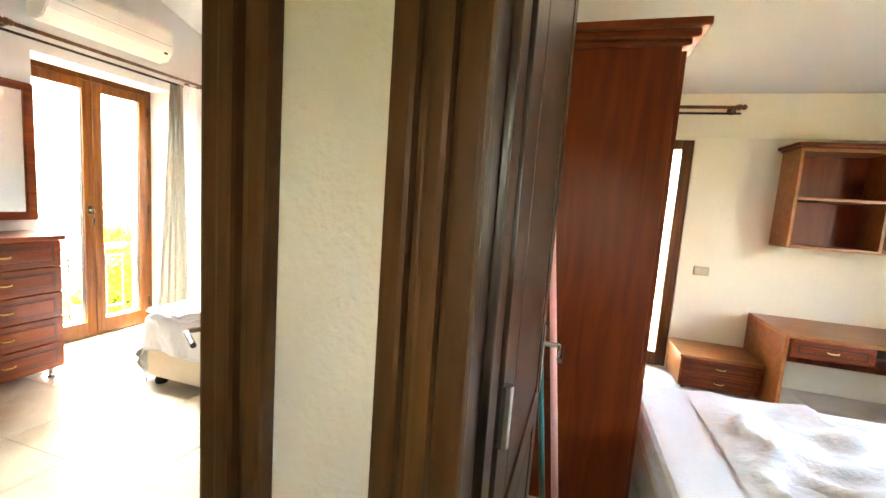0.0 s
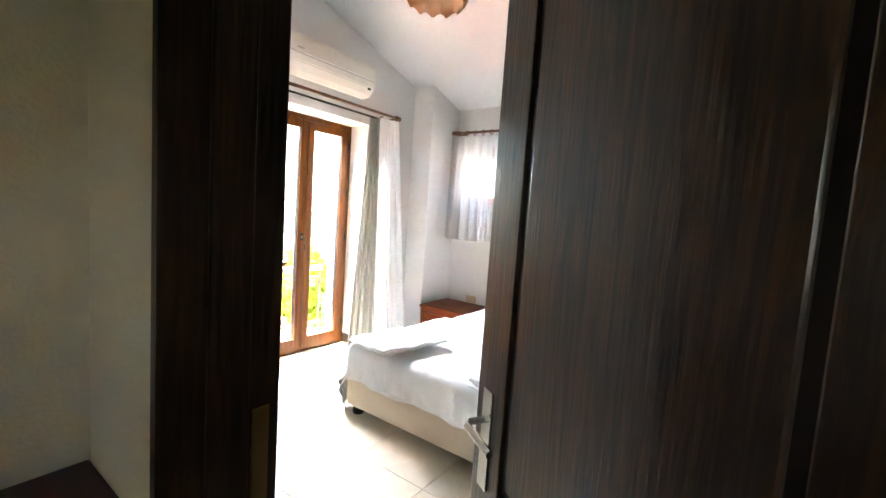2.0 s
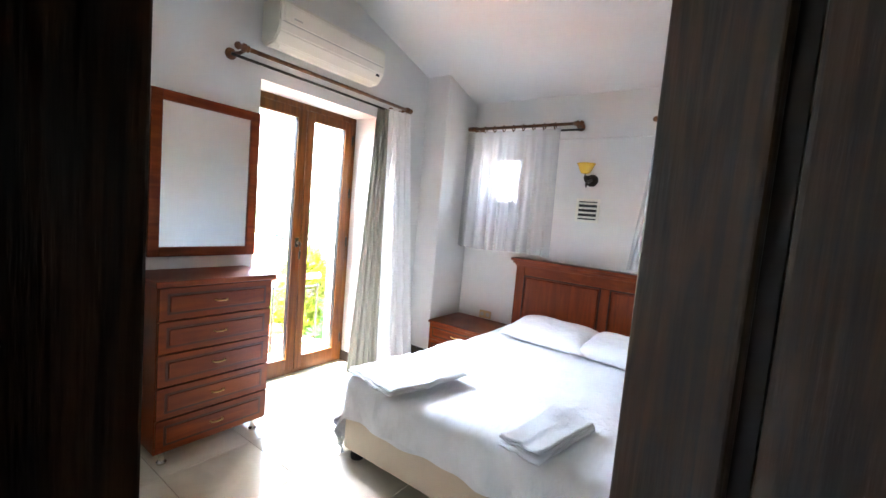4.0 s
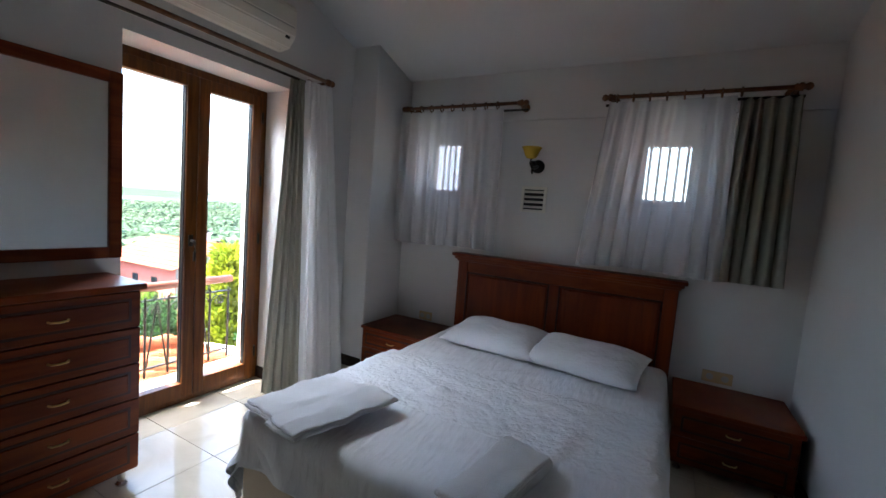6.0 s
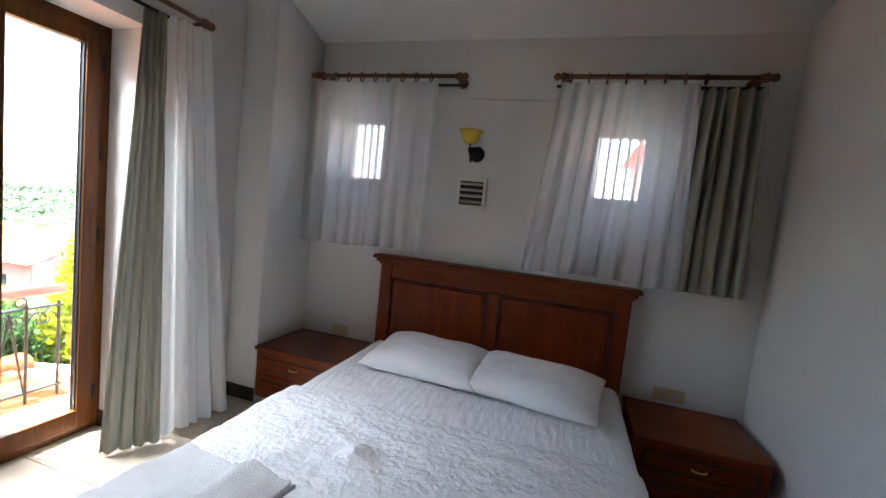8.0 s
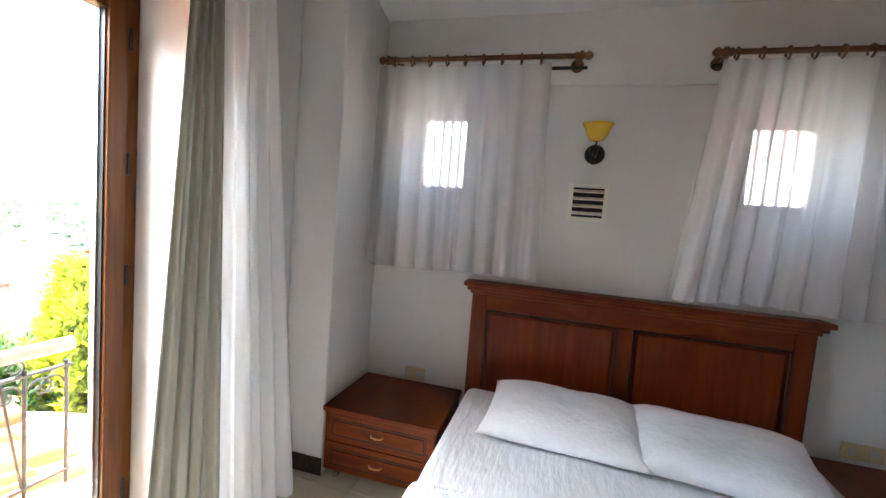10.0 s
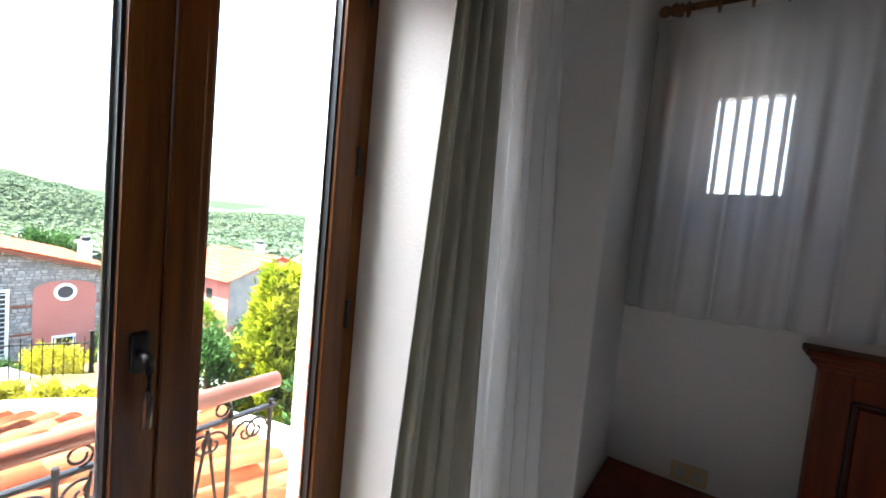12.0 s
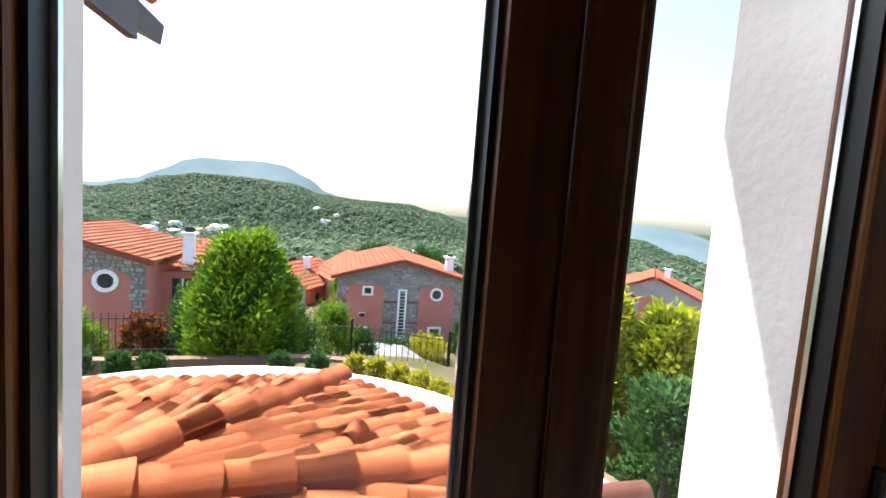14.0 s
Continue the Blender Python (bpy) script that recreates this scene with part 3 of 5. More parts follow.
def rod(name, a, b, rings, label, group="", back=True, wall=(0, 1), standoff=0.16):
    """A turned curtain rod with finials, brackets, rings and a thin second rod behind."""
    a, b = Vector(a), Vector(b)
    d = (b - a).normalized()
    turn = d.to_track_quat("Z", "Y").to_matrix().to_4x4()
    t = thing(name, label, "curtain rod", group=group)
    L = (b - a).length
    part("pole", lathe([(0.013, 0.06), (0.013, L - 0.06)], 12, Matrix.Translation(a) @ turn), ROD, t, smooth=True)
    fin = [(0.004, 0.0), (0.017, 0.008), (0.023, 0.022), (0.017, 0.034), (0.014, 0.040), (0.024, 0.048), (0.024, 0.062), (0.016, 0.068), (0.021, 0.078), (0.013, 0.088)]
    part("finial", lathe(fin, 14, Matrix.Translation(a) @ turn), ROD, t, smooth=True)
    part("finial", lathe([(r, L - h) for r, h in reversed(fin)], 14, Matrix.Translation(a) @ turn), ROD, t, smooth=True)
    w = Vector((*wall, 0))
    for p in (a + d * 0.07, b - d * 0.07):
        br = part("bracket", tube([p + Vector((0, 0, -0.004)), p + w * 0.07 + Vector((0, 0, -0.012)), p + w * standoff], 0.011, 8), ROD, t)
        part("rose", lathe([(0.034, 0), (0.034, 0.008), (0.018, 0.022)], 14, Matrix.Translation(p + w * standoff) @ (-w).to_track_quat("Z", "Y").to_matrix().to_4x4()), ROD, br)
    if back:
        q = w * 0.065 + Vector((0, 0, -0.035))
        part("second_pole", tube([a + q + d * 0.02, b + q - d * 0.02], 0.009, 8), IRON, t, "thin dark second rod")
    for s in rings:
        c = a + d * s + Vector((0, 0, -0.010))
        side = w
        pts = [c + 0.026 * (math.cos(2 * math.pi * k / 14) * side + math.sin(2 * math.pi * k / 14) * Vector((0, 0, 1))) for k in range(15)]
        part("ring", tube(pts, 0.0055, 6), ROD, t)
    return t


RA0, RA1, RY, RZ = -1.768, -0.638, 4.925, 2.232
rod("curtain_rod", (RA0, RY, RZ), (RA1, RY, RZ), [0.10 + 0.098 * k for k in range(9)], "carved brown wooden curtain rod above a small window", "window curtain rods", standoff=0.147)
rod("curtain_rod", (-0.128, RY, RZ), (0.985, RY, RZ), [0.10 + 0.098 * k for k in range(8)], "carved brown wooden curtain rod above a small window", "window curtain rods", standoff=0.147)
rod("curtain_rod", (-1.865, 2.68, 2.228), (-1.865, 4.195, 2.228), [], "long carved brown wooden curtain rod above the balcony door", wall=(-1, 0), standoff=0.183)


def curtain(name, label, bm, material, hem=0.0, head=0.0):
    """Hanging cloth; the doubled hem and heading are strips of their own laid on it."""
    strips = []
    zs = [v.co.z for v in bm.verts]
    for nm, lo, hi in (("hem", min(zs), min(zs) + hem), ("heading", max(zs) - head, max(zs))):
        if hi - lo < 0.01:
            continue
        b = bm.copy()
        b.normal_update()
        bmesh.ops.delete(b, geom=[f for f in b.faces if not lo <= f.calc_center_median().z <= hi], context="FACES")
        for v in b.verts:
            v.co += v.normal * 0.002
        strips.append((nm, b))
    t = tagged(part(name, bm, material, smooth=True), label, "curtain")
    for nm, b in strips:
        part(nm, b, material, t, "doubled stitched " + nm, smooth=True)
    return t


curtain("sheer_curtain", "short white voile curtain gathered on rings", wavy((-1.76, RY), (-0.83, RY), RZ - 0.03, 1.10, 8, 0.030, 1.03, 3, shift=(0.0, 0), lift=0.010, pinch=0.2), SHEER, 0.10, 0.05)
curtain("sheer_curtain", "short white voile curtain gathered on rings", wavy((-0.075, RY), (0.64, RY), RZ - 0.03, 1.095, 8, 0.040, 1.22, 5, shift=(-0.045, 0), lift=0.010, pinch=0.2), SHEER, 0.10, 0.05)
curtain("thick_curtain", "olive grey curtain drawn aside, short", wavy((-1.775, RY + 0.05), (-1.66, RY + 0.05), RZ - 0.045, 1.09, 2.5, 0.020, 1.15, 8, per=16), DRAPE)
curtain("thick_curtain", "olive grey curtain drawn aside in folds, short", wavy((0.66, RY + 0.03), (0.955, RY + 0.03), RZ - 0.045, 1.09, 5, 0.050, 1.15, 11, per=14, pinch=0.7), DRAPE)
curtain("long_thick_curtain", "floor-length olive grey curtain drawn aside in folds", wavy((-1.955, 3.880), (-1.905, 3.958), 2.195, 0.015, 4, 0.024, 2.7, 21, per=16, shift=(-0.01, -0.035), pinch=0.55), DRAPE)
curtain("long_sheer_curtain", "floor-length white voile curtain drawn aside", wavy((-1.915, 3.965), (-1.885, 4.185), 2.205, 0.02, 5, 0.030, 1.9, 22, per=14, shift=(0.02, 0.12), pinch=0.5), SHEER_FULL)

# ---- bed ----


def pillow(at, sx, sy, h, turn, seed):
    rnd = random.Random(seed)
    bm = bmesh.new()
    n = 26
    grid = {}
    for side in (1, -1):
        for i in range(n + 1):
            for j in range(n + 1):
                u, v = 2 * i / n - 1, 2 * j / n - 1
                puff = max(0.0, (1 - u ** 4) * (1 - v ** 4)) ** 0.62
                x = u * sx / 2 * (1 - 0.05 * (1 - v * v) * abs(u) ** 3)
                y = v * sy / 2 * (1 - 0.05 * (1 - u * u) * abs(v) ** 3)
                crease = 0.010 * noise.noise((u * 2.2 + seed, v * 2.2, side * 3.0)) + 0.006 * noise.noise((u * 7 + seed, v * 3, 1.0))
                z = side * h / 2 * puff * (1 + 0.15 * noise.noise((u + seed, v, 5))) + crease * puff
                if side < 0:
                    z *= 0.55
                if side < 0 and (i in (0, n) or j in (0, n)):
                    grid[side, i, j] = grid[1, i, j]
                else:
                    grid[side, i, j] = bm.verts.new((x, y, z))
        for i in range(n):
            for j in range(n):
                f = [grid[side, i, j], grid[side, i + 1, j], grid[side, i + 1, j + 1], grid[side, i, j + 1]]
                bm.faces.new(f if side > 0 else f[::-1])
    bmesh.ops.transform(bm, verts=bm.verts, matrix=pose(*at, *turn))
    return tagged(part("pillow", bm, LINEN, smooth=True), "plump white cotton pillow, slightly creased", "pillow", "pillows on the bed")


def drape_cloth(x0, x1, y0, y1, z, r, hang, step, wrinkle, fold, seed, head_open=True, hem_wave=0.0):
    """Cloth over a mattress: flat top, rounded edges, hanging sides. hang: west, east, foot lengths."""
    w, e, f = hang
    ext = math.pi / 2 * r - r
    X0, X1, Y0 = x0 + r, x1 - r, y0 + r
    nx, ny = int((x1 - x0 + w + e) / step), int((y1 - y0 + f) / step)
    rows = []
    for j in range(ny + 1):
        yy = y0 - f - ext + (y1 - y0 + f + ext) * j / ny
        row = []
        for i in range(nx + 1):
            xx = x0 - w - ext + (x1 - x0 + w + e + 2 * ext) * i / nx
            cx, cy = min(max(xx, X0), X1), max(yy, Y0)
            dx, dy = xx - cx, yy - cy
            d = math.hypot(dx, dy)
            n = Vector((dx / d, dy / d)) if d > 1e-6 else Vector((0, 0))
            th = min(d / r, math.pi / 2)
            hangs = max(0.0, d - r * math.pi / 2)
            s = xx + yy * 1.0
            wave = fold * hangs * (math.sin(13 * s + 2.2 * noise.noise((xx * 2, yy * 2, seed))) + 0.5 * math.sin(29 * s + seed))
            px, py = cx + n.x * (r * math.sin(th) + wave + 0.10 * hangs), cy + n.y * (r * math.sin(th) + wave + 0.10 * hangs)
            pz = z - r * (1 - math.cos(th)) - hangs * (1 - hem_wave * noise.noise((xx * 3, yy * 3, 9)))
            flat = 1 - min(1.0, hangs * 8)
            pz += flat * (wrinkle * noise.noise((xx * 2.3 + seed, yy * 2.3, 0)) + 0.5 * wrinkle * noise.noise((xx * 7 + yy * 3, yy * 5, seed)))
            ridge = abs(noise.noise((xx * 3.2 + 0.7 * yy, yy * 3.8 - xx, seed + 4)))
            pz += flat * wrinkle * 0.9 * (1 - min(1, ridge * 6)) 
            row.append((px, py, max(pz, 0.012)))
        rows.append(row)
    return sheet(rows)


BX0, BX1, BY0, BY1 = -1.135, 0.462, 2.995, 4.985
bed = thing("bed", "double bed base in beige leatherette with carved cherry headboard", "bed")
part("base", box(BX0 + 0.012, BY0 + 0.012, 0.06, BX1 - 0.012, BY1, 0.25, 0.015), BASE, bed, "beige leatherette box base")
for x in (BX0 + 0.07, BX1 - 0.07):
    for y in (BY0 + 0.07, BY1 - 0.1):
        part("leg", lathe([(0.036, 0.0), (0.04, 0.02), (0.03, 0.062)], 12, Matrix.Translation((x, y, 0))), BLACK, bed, "black plastic foot")
hx0, hx1 = -1.150, 0.472
hb = part("headboard", box(hx0, 5.035, 0.0, hx1, 5.085, 0.99, 0.004), CHERRY_UP, bed, "carved cherry wood headboard with two panels")
for a in ((hx0, 0.25, hx0 + 0.085, 0.99), (hx1 - 0.085, 0.25, hx1, 0.99), (-0.375, 0.25, -0.303, 0.90)):
    part("stile", box(a[0], 5.012, a[1], a[2], 5.037, a[3], 0.006), CHERRY_UP, hb)
part("top_rail", box(hx0 + 0.085, 5.012, 0.90, hx1 - 0.085, 5.037, 0.99, 0.006), CHERRY, hb)
for a, c in ((hx0 + 0.085, -0.375), (-0.303, hx1 - 0.085)):
    part("panel", box(a + 0.022, 5.022, 0.32, c - 0.022, 5.036, 0.878, 0.008, 3), CHERRY_UP, hb)
    fr = bmesh.new()
    for q in ((a, 0.30, a + 0.012, 0.90), (c - 0.012, 0.30, c, 0.90), (a, 0.888, c, 0.90)):
        box(q[0], 5.006, q[1], q[2], 5.016, q[3], 0.003, 1, fr)
    part("bead", fr, CHERRY_DARK, hb)
for off, z0, z1 in ((0.012, 0.985, 1.005), (0.028, 1.003, 1.028), (0.046, 1.026, 1.052)):
    part("crown_moulding", box(hx0 - off, 5.012 - off, z0, hx1 + off, 5.090, z1, 0.007), CHERRY, hb)

mt = tagged(part("mattress", box(BX0 + 0.02, BY0 + 0.02, 0.252, BX1 - 0.02, BY1, 0.435, 0.04, 3), LINEN), "white sprung mattress under the sheets", "mattress")
sh = drape_cloth(BX0 - 0.004, BX1 + 0.004, BY0 - 0.004, BY1, 0.449, 0.055, (0.36, 0.30, 0.145), 0.018, 0.005, 0.10, 2)
tagged(part("bed_sheet", sh, CREASE, smooth=True), "white cotton bed sheet, creased, hanging over the bed", "bed sheet")


def coverlet(y0, y1, z, seed, wr):
    """The crinkled top sheet across the bed, its two ends hanging at the sides."""
    x0, x1, r = BX0 - 0.010, BX1 + 0.010, 0.055
    rows = []
    ny = int((y1 - y0) / 0.02)
    for j in range(ny + 1):
        f = j / ny
        row = []
        for i in range(121):
            s = i / 120
            L = (x1 - x0) + 0.16
            u = -0.08 + L * s
            y = y0 + (y1 - y0) * f + (0.10 * s if j == ny else 0.0) * 0
            if u < r:
                a = min((r - u) / r, math.pi / 2)
                x, zz = x0 + r - r * math.sin(a), z - r * (1 - math.cos(a)) - max(0, (r - u) - r * math.pi / 2)
            elif u > (x1 - x0) - r:
                v = u - ((x1 - x0) - r)
                a = min(v / r, math.pi / 2)
                x, zz = x1 - r + r * math.sin(a), z - r * (1 - math.cos(a)) - max(0, v - r * math.pi / 2)
            else:
                x, zz = x0 + u, z
            edge = min(1.0, min(f, 1 - f) * 8)
            zz += edge * (wr * noise.noise((x * 6 + seed, y * 6, 1)) + wr * 0.7 * noise.noise((x * 15, y * 13 + seed, 2)))
            zz += edge * wr * 0.9 * (1 - min(1, 4 * abs(noise.noise((x * 11 + 2 * y, y * 13 - 3 * x, seed + 7)))))
            rid = abs(noise.noise((x * 4 + y * 3, y * 4 - x * 2, seed)))
            zz += edge * wr * 1.6 * (1 - min(1, rid * 5))
            peak = math.hypot((x + 0.55) / 0.05, (y - 3.68) / 0.035)
            zz += 0.035 * math.exp(-peak * peak)
            row.append((x, y + 0.012 * noise.noise((x * 2, f * 2, seed)), zz + 0.002))
        rows.append(row)
    return sheet(rows)


tagged(part("coverlet", coverlet(3.441, 4.06, 0.474, 3, 0.0045), CRINKLE, smooth=True), "thin crinkled white coverlet laid across the bed", "coverlet")
throw_bm = drape_cloth(BX0 - 0.010, BX1 + 0.010, BY0 - 0.012, 3.432, 0.483, 0.060, (0.34, 0.26, 0.150), 0.018, 0.004, 0.12, 7)
tagged(part("folded_sheet", throw_bm, CREASE, smooth=True), "smooth white sheet turned back over the foot of the bed", "bed sheet")
pillow((-0.62, 4.66, 0.520), 0.70, 0.47, 0.17, (8, 0, -3), 1)
pillow((-0.005, 4.62, 0.520), 0.70, 0.47, 0.17, (8, 0, -7), 4)


def towel(at, size, turn, seed, layers=3):
    """A folded towel: rounded layers over one another."""
    sx, sy = size
    t = thing("folded_towel", "folded white terry towel at the foot of the bed", "towel", at, "towels on the bed", turn=turn)
    z = 0.0
    for k in range(layers):
        h = 0.017
        bm = box(-sx / 2 + 0.004 * k, -sy / 2 + 0.006 * k, z, sx / 2 - 0.005 * k, sy / 2 - 0.004 * k, z + h, 0.010, 3)
        bmesh.ops.subdivide_edges(bm, edges=[e for e in bm.edges if e.calc_length() > 0.1], cuts=15, use_grid_fill=True)
        for v in bm.verts:
            v.co.z += 0.018 * noise.noise((v.co.x * 5 + seed, v.co.y * 5, k)) + 0.009 * noise.noise((v.co.x * 16 + v.co.y * 6, v.co.y * 9, seed)) + 0.006 * (1 - min(1, 5 * abs(noise.noise((v.co.x * 9, v.co.y * 5 + seed, 4)))))
            v.co.x += 0.016 * noise.noise((v.co.y * 5, seed, k))
            v.co.y += 0.016 * noise.noise((v.co.x * 4, seed + 3, k))
        part("fold", bm, TERRY, t, smooth=True)
        z += h - 0.002


towel((-0.90, 3.19, 0.490), (0.38, 0.44), -8, 1, 2)
towel((-0.74, 3.15, 0.519), (0.20, 0.50), -12, 2, 2)
towel((-0.03, 3.16, 0.490), (0.20, 0.46), -10, 5, 3)

# ---- bedroom furniture ----


def drawer_front(t, axis_x, x, y0, y1, z0, z1, name="drawer"):
    """A drawer front facing +x at x, or facing -y at y=x when axis_x is False."""
    def bx(a, b, u0, u1, w0, w1, bev):
        return box(a, u0, w0, b, u1, w1, bev) if axis_x else box(u0, 2 * x - b, w0, u1, 2 * x - a, w1, bev)
    d = part(name, bx(x, x + 0.018, y0, y1, z0, z1, 0.004), CHERRY, t)
    m = 0.036
    part("groove", bx(x + 0.017, x + 0.0195, y0 + m, y1 - m, z0 + m * 0.8, z1 - m * 0.8, 0.001), CHERRY_DARK, d)
    part("field", bx(x + 0.017, x + 0.0235, y0 + m + 0.012, y1 - m - 0.012, z0 + m * 0.8 + 0.012, z1 - m * 0.8 - 0.012, 0.004), CHERRY, d)
    ym, zm = (y0 + y1) / 2, (z0 + z1) / 2
    pts = [(x + 0.022, ym - 0.032, zm), (x + 0.036, ym - 0.026, zm - 0.002), (x + 0.038, ym, zm - 0.004), (x + 0.036, ym + 0.026, zm - 0.002), (x + 0.022, ym + 0.032, zm)]
    if not axis_x:
        pts = [(p[1], 2 * x - p[0], p[2]) for p in pts]
    part("handle", tube(pts, 0.0045, 8), BRASS, d, "small brass pull")


DX0, DX1, DY0, DY1, DZ = -2.04, -1.70, 2.285, 2.872, 0.955
dr = thing("dresser", "tall cherry wood chest of five drawers", "chest of drawers")
part("body", box(DX0, DY0, 0.07, DX1, DY1, DZ - 0.03, 0.003), CHERRY_UP, dr)
part("top", box(DX0, DY0 - 0.018, DZ - 0.03, DX1 + 0.036, DY1 + 0.018, DZ, 0.007, 3), CHERRY, dr)
hgt = (DZ - 0.03 - 0.085) / 5
for k in range(5):
    drawer_front(dr, True, DX1, DY0 + 0.002, DY1 - 0.002, 0.082 + hgt * k + 0.003, 0.082 + hgt * (k + 1) - 0.003)
for x in (DX0 + 0.05, DX1 - 0.03):
    for y in (DY0 + 0.05, DY1 - 0.05):
        part("foot", lathe([(0.022, 0.0), (0.024, 0.008), (0.014, 0.02), (0.018, 0.072)], 12, Matrix.Translation((x, y, 0))), STEEL, dr, "chrome foot")

mi = thing("wall_mirror", "rectangular mirror in a brown cherry frame hung above the dresser", "mirror")
MY0, MY1, MZ0, MZ1 = 2.345, 2.945, 1.025, 1.925
for a in ((MY0, MZ0, MY0 + 0.055, MZ1), (MY1 - 0.055, MZ0, MY1, MZ1), (MY0 + 0.055, MZ0, MY1 - 0.055, MZ0 + 0.055), (MY0 + 0.055, MZ1 - 0.055, MY1 - 0.055, MZ1)):
    part("frame_member", box(WEST + 0.002, a[0], a[1], WEST + 0.028, a[2], a[3], 0.005), CHERRY, mi)
part("mirror_plate", box(WEST + 0.004, MY0 + 0.05, MZ0 + 0.05, WEST + 0.015, MY1 - 0.05, MZ1 - 0.05), MIRROR, mi, "silvered mirror plate")


def nightstand(x0, x1, y0, y1, top, name_label):
    t = thing("nightstand", name_label, "nightstand", group="nightstands beside the bed")
    part("body", box(x0 + 0.012, y0 + 0.02, 0.05, x1 - 0.012, y1, top - 0.025, 0.003), CHERRY_UP, t)
    part("top", box(x0, y0 - 0.008, top - 0.025, x1, y1, top, 0.006, 3), CHERRY, t)
    m = (top - 0.025 - 0.06) / 2
    for k in range(2):
        drawer_front(t, False, y0 + 0.02, x0 + 0.016, x1 - 0.016, 0.06 + m * k + 0.003, 0.06 + m * (k + 1) - 0.003)
    for x in (x0 + 0.06, x1 - 0.06):
        for y in (y0 + 0.06, y1 - 0.05):
            part("foot", lathe([(0.02, 0.0), (0.022, 0.008), (0.013, 0.02), (0.016, 0.052)], 12, Matrix.Translation((x, y, 0))), STEEL, t, "chrome foot")


nightstand(-1.785, -1.175, 4.57, 5.07, 0.395, "low cherry wood nightstand with two drawers beside the pillar")
nightstand(0.50, 1.10, 4.57, 5.07, 0.395, "low cherry wood nightstand with two drawers in the dim corner")


def wall_socket(name, x, z, w=0.13, y=NORTH, label="beige double wall socket above the nightstand"):
    t = thing(name, label, "socket")
    part("plate", box(x - w / 2, y - 0.012, z - 0.038, x + w / 2, y - 0.001, z + 0.038, 0.004), SOCKET, t)
    for dx in (-w / 4, w / 4):
        part("outlet", lathe([(0.021, 0.0), (0.021, 0.003)], 16, Matrix.Translation((x + dx, y - 0.012, z)) @ pose(0, 0, 0, 90, 0, 0)), PLASTIC_D, t)


wall_socket("wall_socket", -1.48, 0.432)
wall_socket("wall_socket", 0.75, 0.445, 0.17)

sc = thing("wall_sconce", "iron wall sconce with an amber tulip glass shade", "wall lamp")
part("backplate", lathe([(0.052, 0.0), (0.052, 0.008), (0.040, 0.020), (0.020, 0.026)], 20, Matrix.Translation((-0.575, NORTH - 0.001, 1.785)) @ pose(0, 0, 0, 90, 0, 0)), IRON, sc, smooth=True)
part("arm", tube([(-0.575, NORTH - 0.02, 1.785), (-0.582, NORTH - 0.07, 1.765), (-0.583, NORTH - 0.145, 1.77), (-0.583, NORTH - 0.175, 1.795), (-0.583, NORTH - 0.175, 1.83)], 0.012, 10), IRON, sc, smooth=True)
part("drop", lathe([(0.003, -0.085), (0.012, -0.06), (0.008, -0.045), (0.020, -0.02), (0.026, 0.0), (0.012, 0.015)], 12, Matrix.Translation((-0.588, NORTH - 0.105, 1.80))), IRON, sc, smooth=True)
part("shade", lathe([(0.020, 0.0), (0.036, 0.006), (0.050, 0.03), (0.060, 0.06), (0.074, 0.082), (0.071, 0.082), (0.056, 0.06), (0.046, 0.032), (0.030, 0.010), (0.012, 0.006)], 24, Matrix.Translation((-0.583, NORTH - 0.175, 1.822))), AMBER, sc, "amber glass shade", smooth=True)

ve = thing("wall_vent", "small ivory plastic wall vent with slats", "vent")
VX0, VX1, VZ0, VZ1 = -0.685, -0.485, 1.43, 1.63
for a in ((VX0, VZ0, VX0 + 0.022, VZ1), (VX1 - 0.022, VZ0, VX1, VZ1), (VX0 + 0.022, VZ0, VX1 - 0.022, VZ0 + 0.022), (VX0 + 0.022, VZ1 - 0.022, VX1 - 0.022, VZ1)):
    part("frame", box(a[0], NORTH - 0.016, a[1], a[2], NORTH - 0.001, a[3], 0.003), PLASTIC, ve)
part("backing", box(VX0 + 0.02, NORTH - 0.004, VZ0 + 0.02, VX1 - 0.02, NORTH - 0.001, VZ1 - 0.02), BLACK, ve)
for k in range(4):
    z = VZ0 + 0.043 + 0.039 * k
    b = box(VX0 + 0.02, -0.014, -0.0025, VX1 - 0.02, 0.012, 0.0025, 0.001)
    bmesh.ops.transform(b, verts=b.verts, matrix=Matrix.Translation((0, NORTH - 0.012, z)) @ pose(0, 0, 0, 35, 0, 0))
    part("slat", b, PLASTIC, ve)

ac = thing("air_conditioner", "ivory split air conditioner mounted above the balcony door", "air conditioner")
AY0, AY1, AZ0, AZ1 = 2.935, 3.825, 2.335, 2.61
prof = [(WEST + 0.002, AZ0 + 0.03), (WEST + 0.05, AZ0), (WEST + 0.145, AZ0 + 0.012), (WEST + 0.195, AZ0 + 0.075), (WEST + 0.205, AZ0 + 0.13), (WEST + 0.200, AZ1 - 0.035), (WEST + 0.175, AZ1), (WEST + 0.002, AZ1)]
b = prism(prof, "y", AY0, AY1)
bmesh.ops.bevel(b, geom=b.edges[:], offset=0.008, segments=2, affect="EDGES")
part("body", b, PLASTIC, ac)
part("louvre", box(WEST + 0.10, AY0 + 0.05, AZ0 + 0.004, WEST + 0.178, AY1 - 0.05, AZ0 + 0.012, 0.003), PLASTIC, ac).matrix_basis = Matrix.Translation((WEST + 0.14, 0, AZ0 + 0.01)) @ pose(0, 0, 0, 0, -42, 0) @ Matrix.Translation((-WEST - 0.135, 0, -AZ0 + 0.002))
